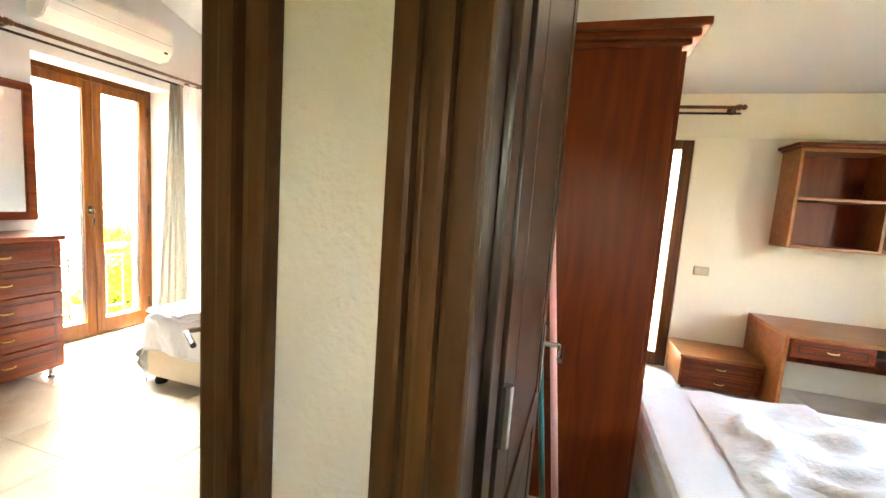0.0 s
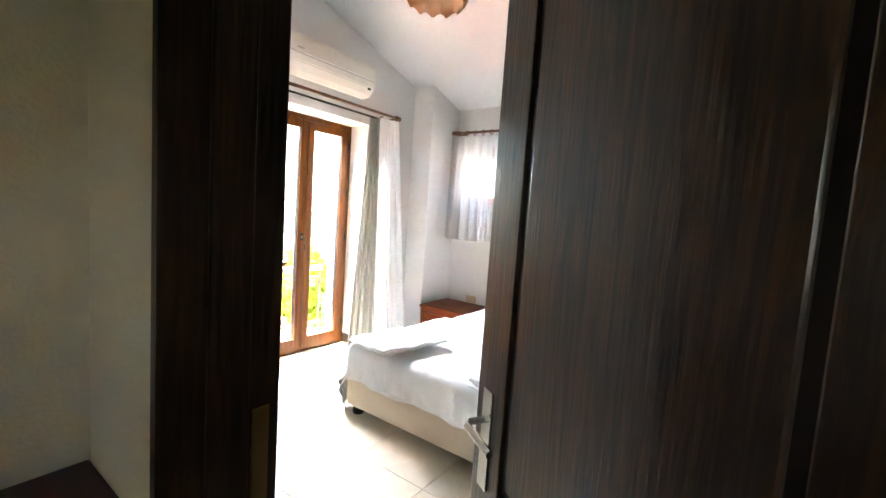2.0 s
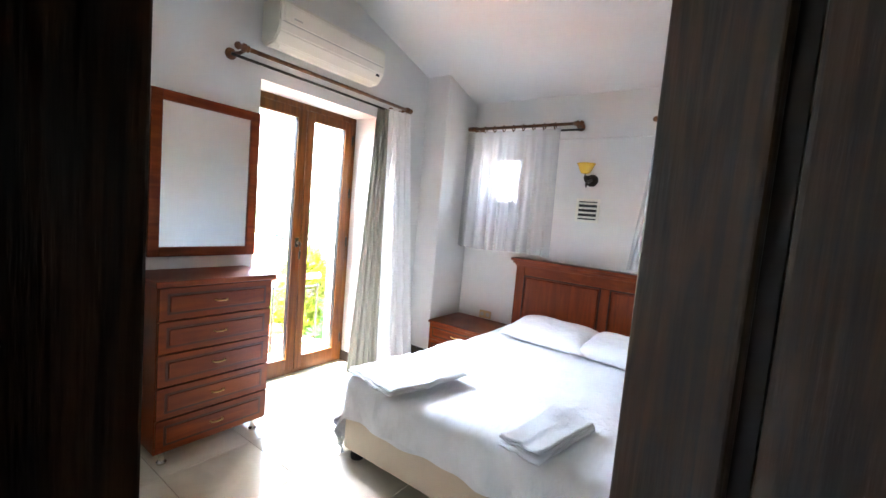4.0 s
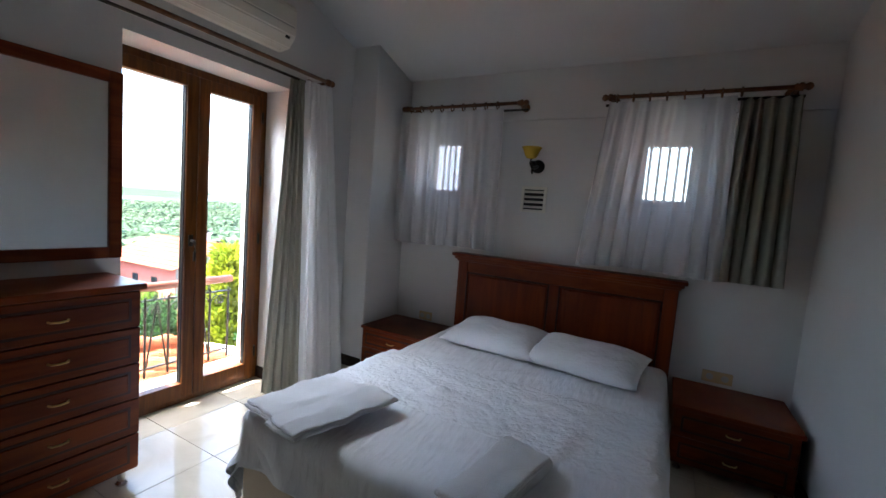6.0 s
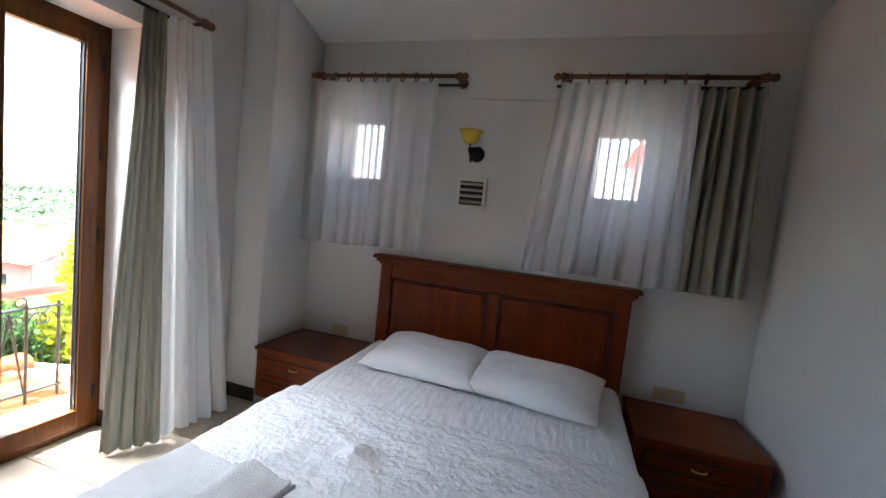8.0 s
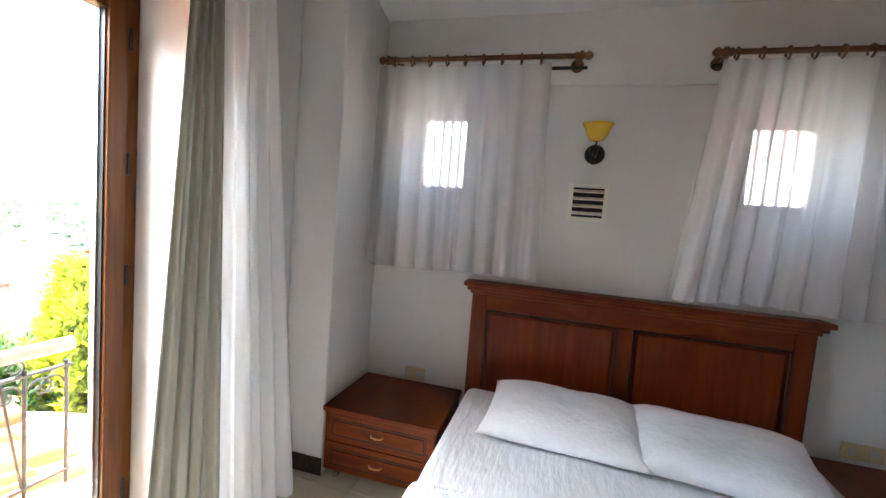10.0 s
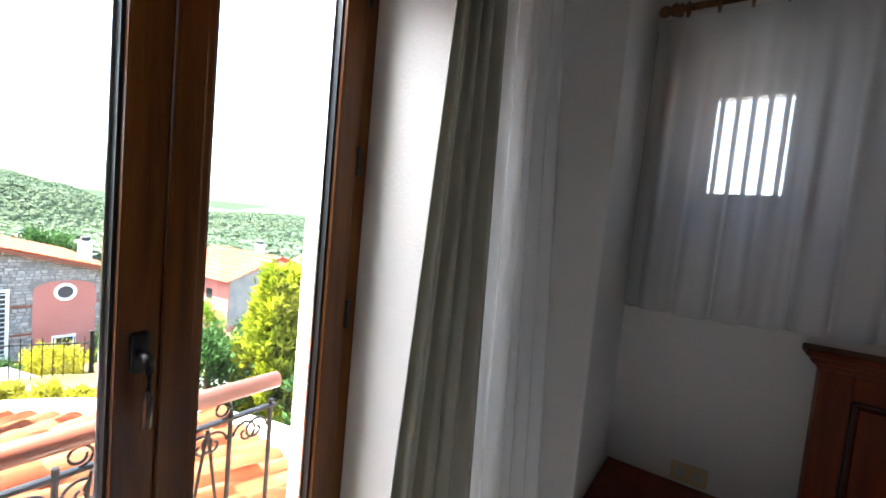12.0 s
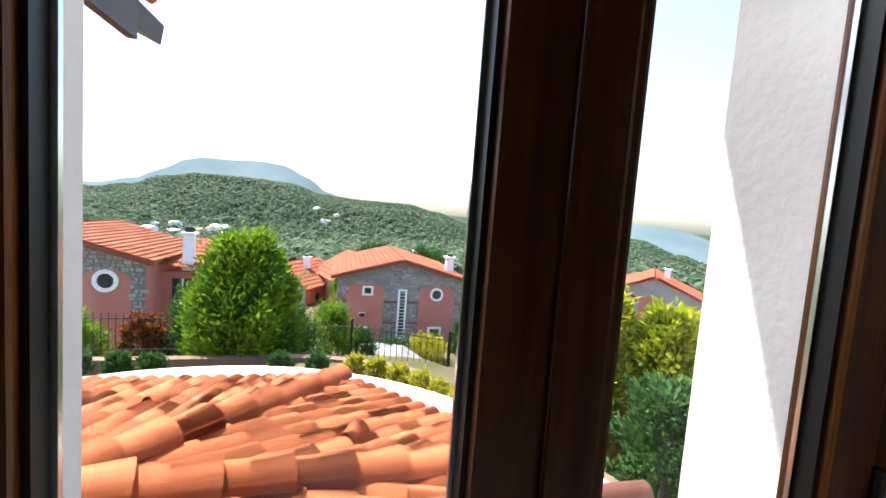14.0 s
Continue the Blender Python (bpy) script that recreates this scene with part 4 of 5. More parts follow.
part("front_panel", box(WEST + 0.199, AY0 + 0.03, AZ0 + 0.135, WEST + 0.209, AY1 - 0.03, AZ1 - 0.045, 0.004), PLASTIC, ac)
part("panel_gap", box(WEST + 0.196, AY0 + 0.02, AZ0 + 0.126, WEST + 0.204, AY1 - 0.02, AZ0 + 0.133), PLASTIC_D, ac)
part("badge", box(WEST + 0.208, AY0 + 0.09, AZ0 + 0.16, WEST + 0.211, AY0 + 0.15, AZ0 + 0.17), PLASTIC_D, ac)
part("sensor_window", box(WEST + 0.183, AY1 - 0.075, AZ0 + 0.055, WEST + 0.192, AY1 - 0.045, AZ0 + 0.07), BLACK, ac)

la = thing("ceiling_lamp", "hanging ceiling lamp with a scalloped peach glass shade", "pendant lamp", (-0.735, 3.215, 2.63))
zc = ceiling_z(3.215) - 2.63
part("canopy", lathe([(0.06, zc - 0.05), (0.06, zc + 0.02)], 16), BRASS, la)
part("stem", lathe([(0.008, 0.12), (0.008, zc - 0.04)], 10), BRASS, la)
bm = bmesh.new()
n = 72
prev = None
for k, (r, h) in enumerate(((0.03, 0.16), (0.07, 0.155), (0.12, 0.12), (0.15, 0.07), (0.165, 0.03), (0.18, 0.0))):
    ring = []
    for i in range(n):
        a = 2 * math.pi * i / n
        sc_ = 1 + (0.06 if k == 5 else 0.02 if k == 4 else 0) * math.cos(12 * a)
        ring.append(bm.verts.new((r * sc_ * math.cos(a), r * sc_ * math.sin(a), h + (0.018 * math.cos(12 * a) if k == 5 else 0))))
    if prev:
        for i in range(n):
            bm.faces.new((prev[i], prev[(i + 1) % n], ring[(i + 1) % n], ring[i]))
    prev = ring
bmesh.ops.solidify(bm, geom=bm.faces[:], thickness=0.004)
part("shade", bm, PEACH, la, "scalloped peach and white glass shade", smooth=True)

for nm, a in (("baseboard_west", (WEST, BAL_Y1, 0, WEST + 0.014, 4.60, 0.09)), ("baseboard_west_south", (WEST, SOUTH, 0, WEST + 0.014, BAL_Y0, 0.09)), ("baseboard_pillar", (WEST + 0.014, 4.586, 0, -1.795, 4.60, 0.09)),
              ("baseboard_north", (-1.795, NORTH - 0.014, 0, EAST, NORTH, 0.09)), ("baseboard_east", (EAST - 0.014, SOUTH, 0, EAST, NORTH - 0.014, 0.09)), ("baseboard_reveal", (-2.31, BAL_Y1 - 0.012, 0, WEST, BAL_Y1, 0.09))):
    setting(nm, box(*a, 0.003), BASEB, "dark polished stone skirting", "skirting")

# ---- hall ----
ch = thing("hall_cabinet", "dark red wooden cabinet in the hall corner", "cabinet")
part("body", box(-0.015, 0.45, 0.0, 0.135, HALL_Y - 0.004, 0.855, 0.004), REDWOOD, ch)
part("top", box(-0.018, 0.43, 0.855, 0.15, HALL_Y - 0.002, 0.885, 0.006), REDWOOD, ch)

# ---- second bedroom ----
wd = thing("wardrobe", "tall cherry wood wardrobe with a crown moulding", "wardrobe")
part("body", box(1.30, 2.90, 0.0, 1.815, 4.55, 2.02, 0.004), CHERRY_UP, wd)
for k in range(3):
    y0 = 2.91 + 0.545 * k
    dd = part("door", box(1.816, y0, 0.08, 1.836, y0 + 0.54, 2.0, 0.004), CHERRY_UP, wd)
    part("handle", tube([(1.836, y0 + 0.05, 1.0), (1.856, y0 + 0.05, 1.0), (1.856, y0 + 0.05, 1.1), (1.836, y0 + 0.05, 1.1)], 0.005), BRASS, dd)
for off, z0, z1 in ((0.012, 2.015, 2.04), (0.035, 2.038, 2.07), (0.062, 2.068, 2.10)):
    part("crown_moulding", box(1.285, 2.90 - off, z0, 1.836 + off, 4.55 + off, z1, 0.008), CHERRY, wd)

ds = thing("desk", "light cherry wood writing desk with a drawer", "desk")
part("top", box(2.99, 4.42, 0.575, 4.35, NORTH - 0.02, 0.60, 0.005), DESK, ds)
part("side_panel", box(2.99, 4.43, 0.0, 3.015, NORTH - 0.02, 0.575, 0.003), DESK, ds)
part("side_panel", box(4.325, 4.43, 0.0, 4.35, NORTH - 0.02, 0.575, 0.003), DESK, ds)
part("modesty_panel", box(3.015, NORTH - 0.1, 0.25, 4.325, NORTH - 0.08, 0.575), CHERRY_UP, ds)
drawer_front(ds, False, 4.44, 3.03, 3.50, 0.45, 0.57)
part("keyboard_tray", box(3.52, 4.46, 0.49, 4.32, 4.9, 0.505, 0.003), CHERRY_DARK, ds)
sf = thing("wall_shelf", "open cherry wood wall shelf with four compartments", "wall shelf")
SX0, SX1, SZ0, SZ1 = 3.06, 4.20, 1.185, 1.93
for a in ((SX0, 4.80, SZ0, SX0 + 0.022, NORTH - 0.002, SZ1), (SX1 - 0.022, 4.80, SZ0, SX1, NORTH - 0.002, SZ1), ((SX0 + SX1) / 2 - 0.011, 4.80, SZ0 + 0.022, (SX0 + SX1) / 2 + 0.011, NORTH - 0.012, SZ1 - 0.022)):
    part("upright", box(*a, 0.003), DESK, sf)
for z in (SZ0, 1.55, SZ1 - 0.022):
    part("shelf", box(SX0 + 0.022, 4.805, z, SX1 - 0.022, NORTH - 0.012, z + 0.022, 0.002), DESK, sf)
part("back", box(SX0 + 0.022, NORTH - 0.012, SZ0, SX1 - 0.022, NORTH - 0.003, SZ1), CHERRY_UP, sf)
for off, z0, z1 in ((0.015, 1.928, 1.945), (0.04, 1.944, 1.97)):
    part("crown_moulding", box(SX0 - off, 4.80 - off, z0, SX1 + off, NORTH - 0.002, z1, 0.006), CHERRY, sf)
n2 = thing("low_nightstand", "low cherry wood nightstand with two drawers beside the desk", "nightstand")
part("body", box(2.42, 4.64, 0.03, 2.97, NORTH - 0.02, 0.27, 0.003), DESK, n2)
part("top", box(2.405, 4.61, 0.27, 2.98, NORTH - 0.015, 0.29, 0.005), DESK, n2)
for k in range(2):
    drawer_front(n2, False, 4.64, 2.43, 2.96, 0.04 + 0.115 * k, 0.15 + 0.115 * k)
for x in (2.47, 2.92):
    for y in (4.70, 5.0):
        part("foot", lathe([(0.018, 0.0), (0.014, 0.032)], 10, Matrix.Translation((x, y, 0))), STEEL, n2)
wall_socket("wall_socket_plate", 2.60, 0.906, 0.12, NORTH, "beige double wall socket on the cream wall")
rod("curtain_rod", (1.75, 4.94, 2.255), (2.715, 4.94, 2.255), [], "brown wooden curtain rod on the cream wall", standoff=0.132)
b2_ = thing("second_bed", "bed base in beige leatherette in the second bedroom", "bed")
part("base", box(1.90, 2.15, 0.05, 3.60, 3.58, 0.25, 0.012), BASE, b2_)
tagged(part("second_mattress", box(1.90, 2.15, 0.252, 3.60, 3.58, 0.40, 0.04, 3), LINEN), "white mattress of the second bed", "mattress")
rum = []
for j in range(61):
    row = []
    for i in range(61):
        x, y = 2.16 + 1.42 * i / 60, 2.2 + 1.33 * j / 60
        e = min(1, min(i, 60 - i, j, 60 - j) / 6)
        z = 0.41 + e * (0.02 + 0.05 * noise.noise((x * 2.4, y * 2.4, 3)) + 0.04 * noise.noise((x * 6, y * 6, 8)) + 0.045 * (1 - min(1, 5 * abs(noise.noise((x * 2.2, y * 2.2 + x, 12))))))
        row.append((x, y, z))
    rum.append(row)
tagged(part("rumpled_duvet", sheet(rum), LINEN, smooth=True), "rumpled white duvet on the second bed", "duvet")
bro = thing("broom", "broom with a pink plastic handle leaning on the wardrobe", "broom")
part("handle", tube([(1.535, 2.58, 0.06), (1.385, 2.86, 1.37)], 0.014, 10), PINKP, bro, smooth=True)
part("cap", lathe([(0.016, 0), (0.018, 0.05), (0.012, 0.075)], 10, Matrix.Translation((1.385, 2.86, 1.33))), PINKP, bro)
part("head", box(1.44, 2.50, 0.0, 1.64, 2.56, 0.07, 0.01), PINKP, bro)
mop = thing("mop", "mop with a teal handle leaning on the wardrobe", "mop")
part("handle", tube([(1.485, 2.62, 0.05), (1.345, 2.87, 1.22)], 0.012, 10), TEAL, mop, smooth=True)
part("head", box(1.41, 2.575, 0.0, 1.49, 2.65, 0.07, 0.01), TEAL, mop)

# ---- outside: balcony front, own roof ----
setting("eave_balcony", box(-3.15, 2.2, 2.77, -2.765, 5.6, 2.85, 0.01), STUCCO, "white rendered eave above the balcony door", "eave")
setting("wall_facade", wall_with_holes("x", -2.765, -2.745, -6.0, 12.0, -3.5, 2.80, [(2.845, 4.13, -0.02, 2.45)]), STUCCO, "rough white stucco facade", "facade")
ra = thing("balcony_railing", "wrought iron balcony railing with a red-brown wooden handrail", "railing")
RX, R0, R1 = -2.86, 2.80, 4.12
part("handrail", tube([(RX, R0, 0.675), (RX, R1, 0.675)], 0.032, 12), RAILRED, ra, "red-brown round wooden handrail", smooth=True)
for z in (0.575, 0.07):
    part("flat_bar", box(RX - 0.012, R0, z - 0.006, RX + 0.012, R1, z + 0.006, 0.002), IRON, ra)
bal = [R0 + 0.02 + (R1 - R0 - 0.04) * k / 8 for k in range(9)]
for k, y in enumerate(bal):
    part("baluster", tube([(RX, y, 0.0), (RX, y, 0.60)], 0.009, 8), IRON, ra)
for k in range(8):
    ym = (bal[k] + bal[k + 1]) / 2
    if k % 2 == 0:
        for s in (-1, 1):
            part("slanted_bar", tube([(RX, ym, 0.56), (RX, ym + s * 0.03, 0.35), (RX, ym + s * 0.07, 0.075)], 0.006, 6), IRON, ra)
    for s in (-1, 1):
        pts = []
        for i in range(26):
            a = i / 25 * 2.3 * math.pi
            r = 0.050 * (1 - 0.75 * i / 25)
            pts.append((RX, ym + s * (0.03 + r * math.cos(a) - 0.012), 0.50 + r * math.sin(a)))
        part("scroll", tube(pts, 0.005, 6), IRON, ra)
for k in range(6):
    ym = R0 + 0.11 + 0.2 * k
    pts = []
    for i in range(30):
        a = -0.5 * math.pi + i / 29 * 2.6 * math.pi
        r = 0.034 * (1 - 0.5 * i / 29)
        pts.append((RX, ym + (r * math.cos(a)), 0.615 + r * math.sin(a)))
    part("scroll", tube(pts, 0.0045, 6), IRON, ra)

ev = thing("roof_eave", "dark stained timber eave with clay edge tiles", "eave")
part("board", prism([(2.20, 2.06), (2.69, 1.85), (2.70, 1.91), (2.20, 2.16)], "x", -3.45, -2.77), EAVE, ev)
part("fascia", prism([(2.675, 1.805), (2.70, 1.805), (2.70, 1.93), (2.675, 1.93)], "x", -3.28, -2.77), EAVE, ev)
part("edge_tile", tube([(-3.32, 2.73, 1.96), (-3.27, 2.48, 2.08), (-3.22, 2.28, 2.17)], 0.045, 12), TERRA, ev, smooth=True)

# lower roof: a many-sided pavilion roof, each facet tiled
APEX, ROOF_R, EAVE_DROP = Vector((-3.881, 1.946, 0.055)), 3.36, 0.73
HIPS = [21.0, 66.0, 111.0, 155.7, 214.0, 250.0]


def hip_end(deg):
    r = 3.69 if deg == 214.0 else ROOF_R
    return APEX + Vector((r * math.cos(radians(deg)), r * math.sin(radians(deg)), -EAVE_DROP))


roof = thing("tiled_roof", "low many-sided roof of orange clay tiles", "roof")
under = bmesh.new()
for a, b in zip(HIPS, HIPS[1:]):
    under.faces.new([under.verts.new(p - Vector((0, 0, 0.03))) for p in (APEX, hip_end(a), hip_end(b))])
bmesh.ops.remove_doubles(under, verts=under.verts[:], dist=0.001)
bmesh.ops.bisect_plane(under, geom=under.verts[:] + under.edges[:] + under.faces[:], plane_co=(-2.83, 0, 0), plane_no=(1, 0, 0), clear_outer=True)
ext = bmesh.ops.extrude_face_region(under, geom=under.faces[:])
for v in ext["geom"]:
    if isinstance(v, bmesh.types.BMVert):
        v.co.z -= 0.10
part("roof_deck", under, TERRA, roof)


def barrel(length, r0, r1, rise):
    """One tapered half-round tile along +x."""
    rows = []
    for r, x in ((r0, 0.0), (r0 * 0.98, length * 0.5), (r1, length)):
        rows.append([(x, r * math.cos(math.pi * k / 12), rise * r * math.sin(math.pi * k / 12)) for k in range(13)])
    bm = sheet(rows)
    bmesh.ops.solidify(bm, geom=bm.faces[:], thickness=0.012)
    return bm




def s_tile(length, width):
    """One clay tile along +x: a broad raised roll and a narrow pan beside it."""
    prof = []
    for k in range(11):
        u = k / 10
        prof.append((-width / 2 + 0.90 * width * u, 0.032 * math.sin(math.pi * u) ** 0.9))
    for k in range(1, 4):
        u = k / 3
        prof.append((-width / 2 + width * (0.90 + 0.12 * u), -0.002 * math.sin(math.pi * u)))
    rows = [[(x, y * f, z * f) for y, z in prof] for x, f in ((0.0, 0.97), (length * 0.5, 0.985), (length, 1.0))]
    bm = sheet(rows)
    bmesh.ops.solidify(bm, geom=bm.faces[:], thickness=0.014)
    return bm


tile_a = to_mesh(s_tile(0.39, 0.190), "roof_tile", False)
tile_a.materials.append(TERRA)
ridge_tile = to_mesh(barrel(0.46, 0.125, 0.15, 0.95), "ridge_tile", True)
ridge_tile.set_sharp_from_angle(angle=radians(35))
ridge_tile.materials.append(TERRA)


def frame_on(origin, down, plane_normal):
    x = down.normalized()
    z = plane_normal.normalized()
    y = z.cross(x)
    return Matrix((x, y, z)).transposed().to_4x4()


def inside(p, poly):
    hit = False
    for (x0, y0), (x1, y1) in zip(poly, poly[1:] + poly[:1]):
        if (y0 > p[1]) != (y1 > p[1]) and p[0] < (x1 - x0) * (p[1] - y0) / (y1 - y0) + x0:
            hit = not hit
    return hit


rest = bmesh.new()
rnd = random.Random(4)
made = 0
for a, b in ((111.0, 155.7), (155.7, 214.0), (66.0, 111.0), (21.0, 66.0), (214.0, 250.0)):
    p1, p2 = hip_end(a), hip_end(b)
    nrm = (p1 - APEX).cross(p2 - APEX).normalized()
    down = Vector((nrm.x, nrm.y, 0)).normalized()
    down = (down - nrm * down.dot(nrm)).normalized()
    side = nrm.cross(down)
    rot = frame_on(APEX, down, nrm)
    poly = [(APEX.x, APEX.y), (p1.x, p1.y), (p2.x, p2.y)]
    for i in range(0, 11):
        for j in range(-13, 14):
            p = APEX + down * (0.30 * i - 0.08 + rnd.uniform(-0.005, 0.005)) + side * (0.180 * j + rnd.uniform(-0.003, 0.003))
            c = p + down * 0.2
            if not inside((c.x, c.y), poly) or c.x > -2.95:
                continue
            m = Matrix.Translation(p + nrm * (0.002 + 0.003 * rnd.random())) @ rot @ pose(0, 0, 0.012, rnd.uniform(-0.3, 0.3), -3.4, rnd.uniform(-0.3, 0.3))
            if made < 300:
                o = new("roof_tile", tile_a)
                o.parent, o.matrix_basis = roof, m
                made += 1
            else:
                t2 = bmesh.new()
                t2.from_mesh(tile_a)
                join(rest, t2, m)
if len(rest.verts):
    ro = part("roof_tiles", rest, TERRA, roof)
    ro["kind"] = "stuff"
for deg in HIPS[1:-1]:
    a, b = APEX.copy(), hip_end(deg)
    d = b - a
    n = int(d.length / 0.37)
    x = d.normalized()
    y = Vector((0, 0, 1)).cross(x).normalized()
    rot = Matrix((x, y, x.cross(y))).transposed().to_4x4()
    for k in range(n):
        if (a + x * 0.37 * (k + 1)).x > -2.9:
            break
        o = new("ridge_tile", ridge_tile)
        o.parent, o.matrix_basis = roof, Matrix.Translation(a + x * (0.37 * k) + Vector((0, 0, 0.03))) @ rot @ pose(0, 0, 0, rnd.uniform(-2, 2), -2.5, 0)
for p in ((-5.75, 1.75, -0.37), (-4.95, 3.35, -0.33)):
    b = barrel(0.24, 0.07, 0.10, 1.0)
    bmesh.ops.transform(b, verts=b.verts, matrix=Matrix.Translation(p) @ pose(0, 0, 0.0, 0, 8, 150))
    part("vent_tile", b, TERRA, roof, smooth=True)

# curved white parapet at the roof's foot

def smooth_curve(pts, per=6):
    out = []
    for i in range(len(pts) - 1):
        p0, p1, p2, p3 = (Vector(pts[max(0, min(len(pts) - 1, i + k))]) for k in (-1, 0, 1, 2))
        for s in range(per):
            t = s / per
            out.append(0.5 * ((2 * p1) + (p2 - p0) * t + (2 * p0 - 5 * p1 + 4 * p2 - p3) * t * t + (3 * p1 - p0 - 3 * p2 + p3) * t ** 3))
    out.append(Vector(pts[-1]))
    return out


cv = [Vector((APEX.x + 3.12 * math.cos(radians(a)), APEX.y + 3.12 * math.sin(radians(a)))) for a in range(262, 62, -4)]


def ribbon(path, width, z0, z1):
    """A kerb-like band along a plan path, to the left of its run."""
    bm = bmesh.new()
    rings = []
    for i, p in enumerate(path):
        d = (path[min(i + 1, len(path) - 1)] - path[max(i - 1, 0)]).normalized()
        n = Vector((-d.y, d.x))
        q = p + n * width
        rings.append([bm.verts.new((p.x, p.y, z0)), bm.verts.new((p.x, p.y, z1)), bm.verts.new((q.x, q.y, z1)), bm.verts.new((q.x, q.y, z0))])
    for a, b in zip(rings, rings[1:]):
        for k in range(4):
            bm.faces.new((a[k], a[(k + 1) % 4], b[(k + 1) % 4], b[k]))
    bm.faces.new(rings[0])
    bm.faces.new(rings[-1])
    return bm


setting("parapet", ribbon(cv, 0.62, -4.0, -0.74), STUCCO, "curved white rendered parapet round the tiled roof", "parapet")

# ---- ground, hills and mountain ----


def near_ground(x, y):
    r = math.hypot(x + 2, y - 3.3)
    pts = ((0, -1.9), (6, -1.72), (8.6, -1.80), (9.6, -2.2), (12, -2.9), (17, -4.6), (23, -6.9), (30, -7.6), (60, -9.0), (140, -13.0), (260, -22.0), (600, -22.0))
    drop = min(2.2, max(0.0, (y - 6.0) * 1.3)) * max(0.0, min(1.0, (26 - r) / 10))
    for (a, za), (b, zb) in zip(pts, pts[1:]):
        if r <= b:
            return za + (zb - za) * (r - a) / (b - a) - drop
    return pts[-1][1]


def crest(az):
    """Height angle of the wooded hill's crest, in degrees, by the compass angle to the left of +y."""
    pts = ((-180, -1.5), (0, -1.2), (30, -4.0), (43.7, -3.7), (47, -2.9), (51.5, -1.5), (55, -1.15), (60, -1.3), (65, -1.7), (70, -1.7), (73.5, -1.2), (78, 0.05), (82, 0.8), (88, 0.85), (92.5, 1.2), (97.6, 2.3), (102.5, 2.4), (107.3, 2.4), (110.6, 1.75), (114, 0.55), (117, 0.0), (130, -0.6), (150, -1.0), (180, -1.5))
    for (a, ea), (b, eb) in zip(pts, pts[1:]):
        if a <= az <= b:
            f = (az - a) / (b - a)
            return ea + (eb - ea) * f * f * (3 - 2 * f)
    return -1.0


def hill_z(x, y, r, az):
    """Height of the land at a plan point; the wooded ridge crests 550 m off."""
    z = near_ground(x, y)
    if r > 160:
        top = 1.4 + 550 * math.tan(radians(crest(az)))
        f = min(1.0, (r - 160) / 390)
        f = f * f * (3 - 2 * f)
        z = z + (top - z) * f
        if 200 < r < 540:
            z += 5.0 * noise.noise((x * 0.012, y * 0.012, 2)) * min(1, (540 - r) / 100, (r - 200) / 60)
        if r > 550:
            z = top - (r - 550) * 0.25
            z = max(z, -60) if r < 4000 else 0.9
    return z


gm = bmesh.new()
radii = [1.2, 3, 5, 7, 9, 11, 13, 16, 20, 25, 32, 42, 56, 75, 100, 130, 165, 200, 235, 270, 305, 340, 375, 410, 445, 480, 515, 550, 600, 700, 1000, 2000, 4500]
az_list = [k * 1.5 for k in range(240)]
prev = None
for r in radii:
    ring = []
    for a in az_list:
        aa = (a + 180) % 360 - 180
        x, y = -2 - r * math.sin(radians(a)), 3.3 + r * math.cos(radians(a))
        z = hill_z(x, y, r, aa)
        ring.append(gm.verts.new((x, y, z)))
    if prev:
        for k in range(len(az_list)):
            gm.faces.new((prev[k], prev[(k + 1) % len(az_list)], ring[(k + 1) % len(az_list)], ring[k]))
    else:
        gm.faces.new(ring)
    prev = ring
ground = setting("ground", gm, GRASS, "sloping garden ground running to wooded hills", "ground", smooth=True)
ground.data.materials.append(FOREST)
for poly in ground.data.polygons:
    c = poly.center
    if math.hypot(c.x + 2, c.y - 3.3) > 60:
        poly.material_index = 1

mt_pts = ((20, -2.5), (35, -2.4), (43.5, -1.3), (46.2, -0.4), (49.2, 0.05), (52, 0.2), (57, -0.6), (62, -1.5), (75, -1.5), (86, -0.5), (90, 0.6), (92.5, 1.3), (95, 3.0), (98.2, 4.3), (101, 4.5), (104, 4.2), (107, 4.2), (108.6, 3.75), (111, 2.2), (113.3, 1.15), (117, 0.2), (135, -0.5), (150, -2))
rows = []
for f in range(9):
    row = []
    for k in range(131):
        a = 20 + k
        e = -1.0
        for (a0, e0), (a1, e1) in zip(mt_pts, mt_pts[1:]):
            if a0 <= a <= a1:
                t = (a - a0) / (a1 - a0)
                e = e0 + (e1 - e0) * t * t * (3 - 2 * t)
        r = 900 + 900 * f / 8
        h = -62 + (1800 * math.tan(radians(e + 0.55)) + 63) * (f / 8) ** 0.8 + (12 * noise.noise((a * 0.35, f * 0.8, 3)) * (1 if f < 8 else 0.4))
        row.append((-2 - r * math.sin(radians(a)), 3.3 + r * math.cos(radians(a)), h))
    rows.append(row)
# no real haze in the air: the mountain's colour carries it
setting("backdrop_mountain", sheet(rows), FARMT, "distant mountain, its blue-green haze put into the colour", "mountain", smooth=True)


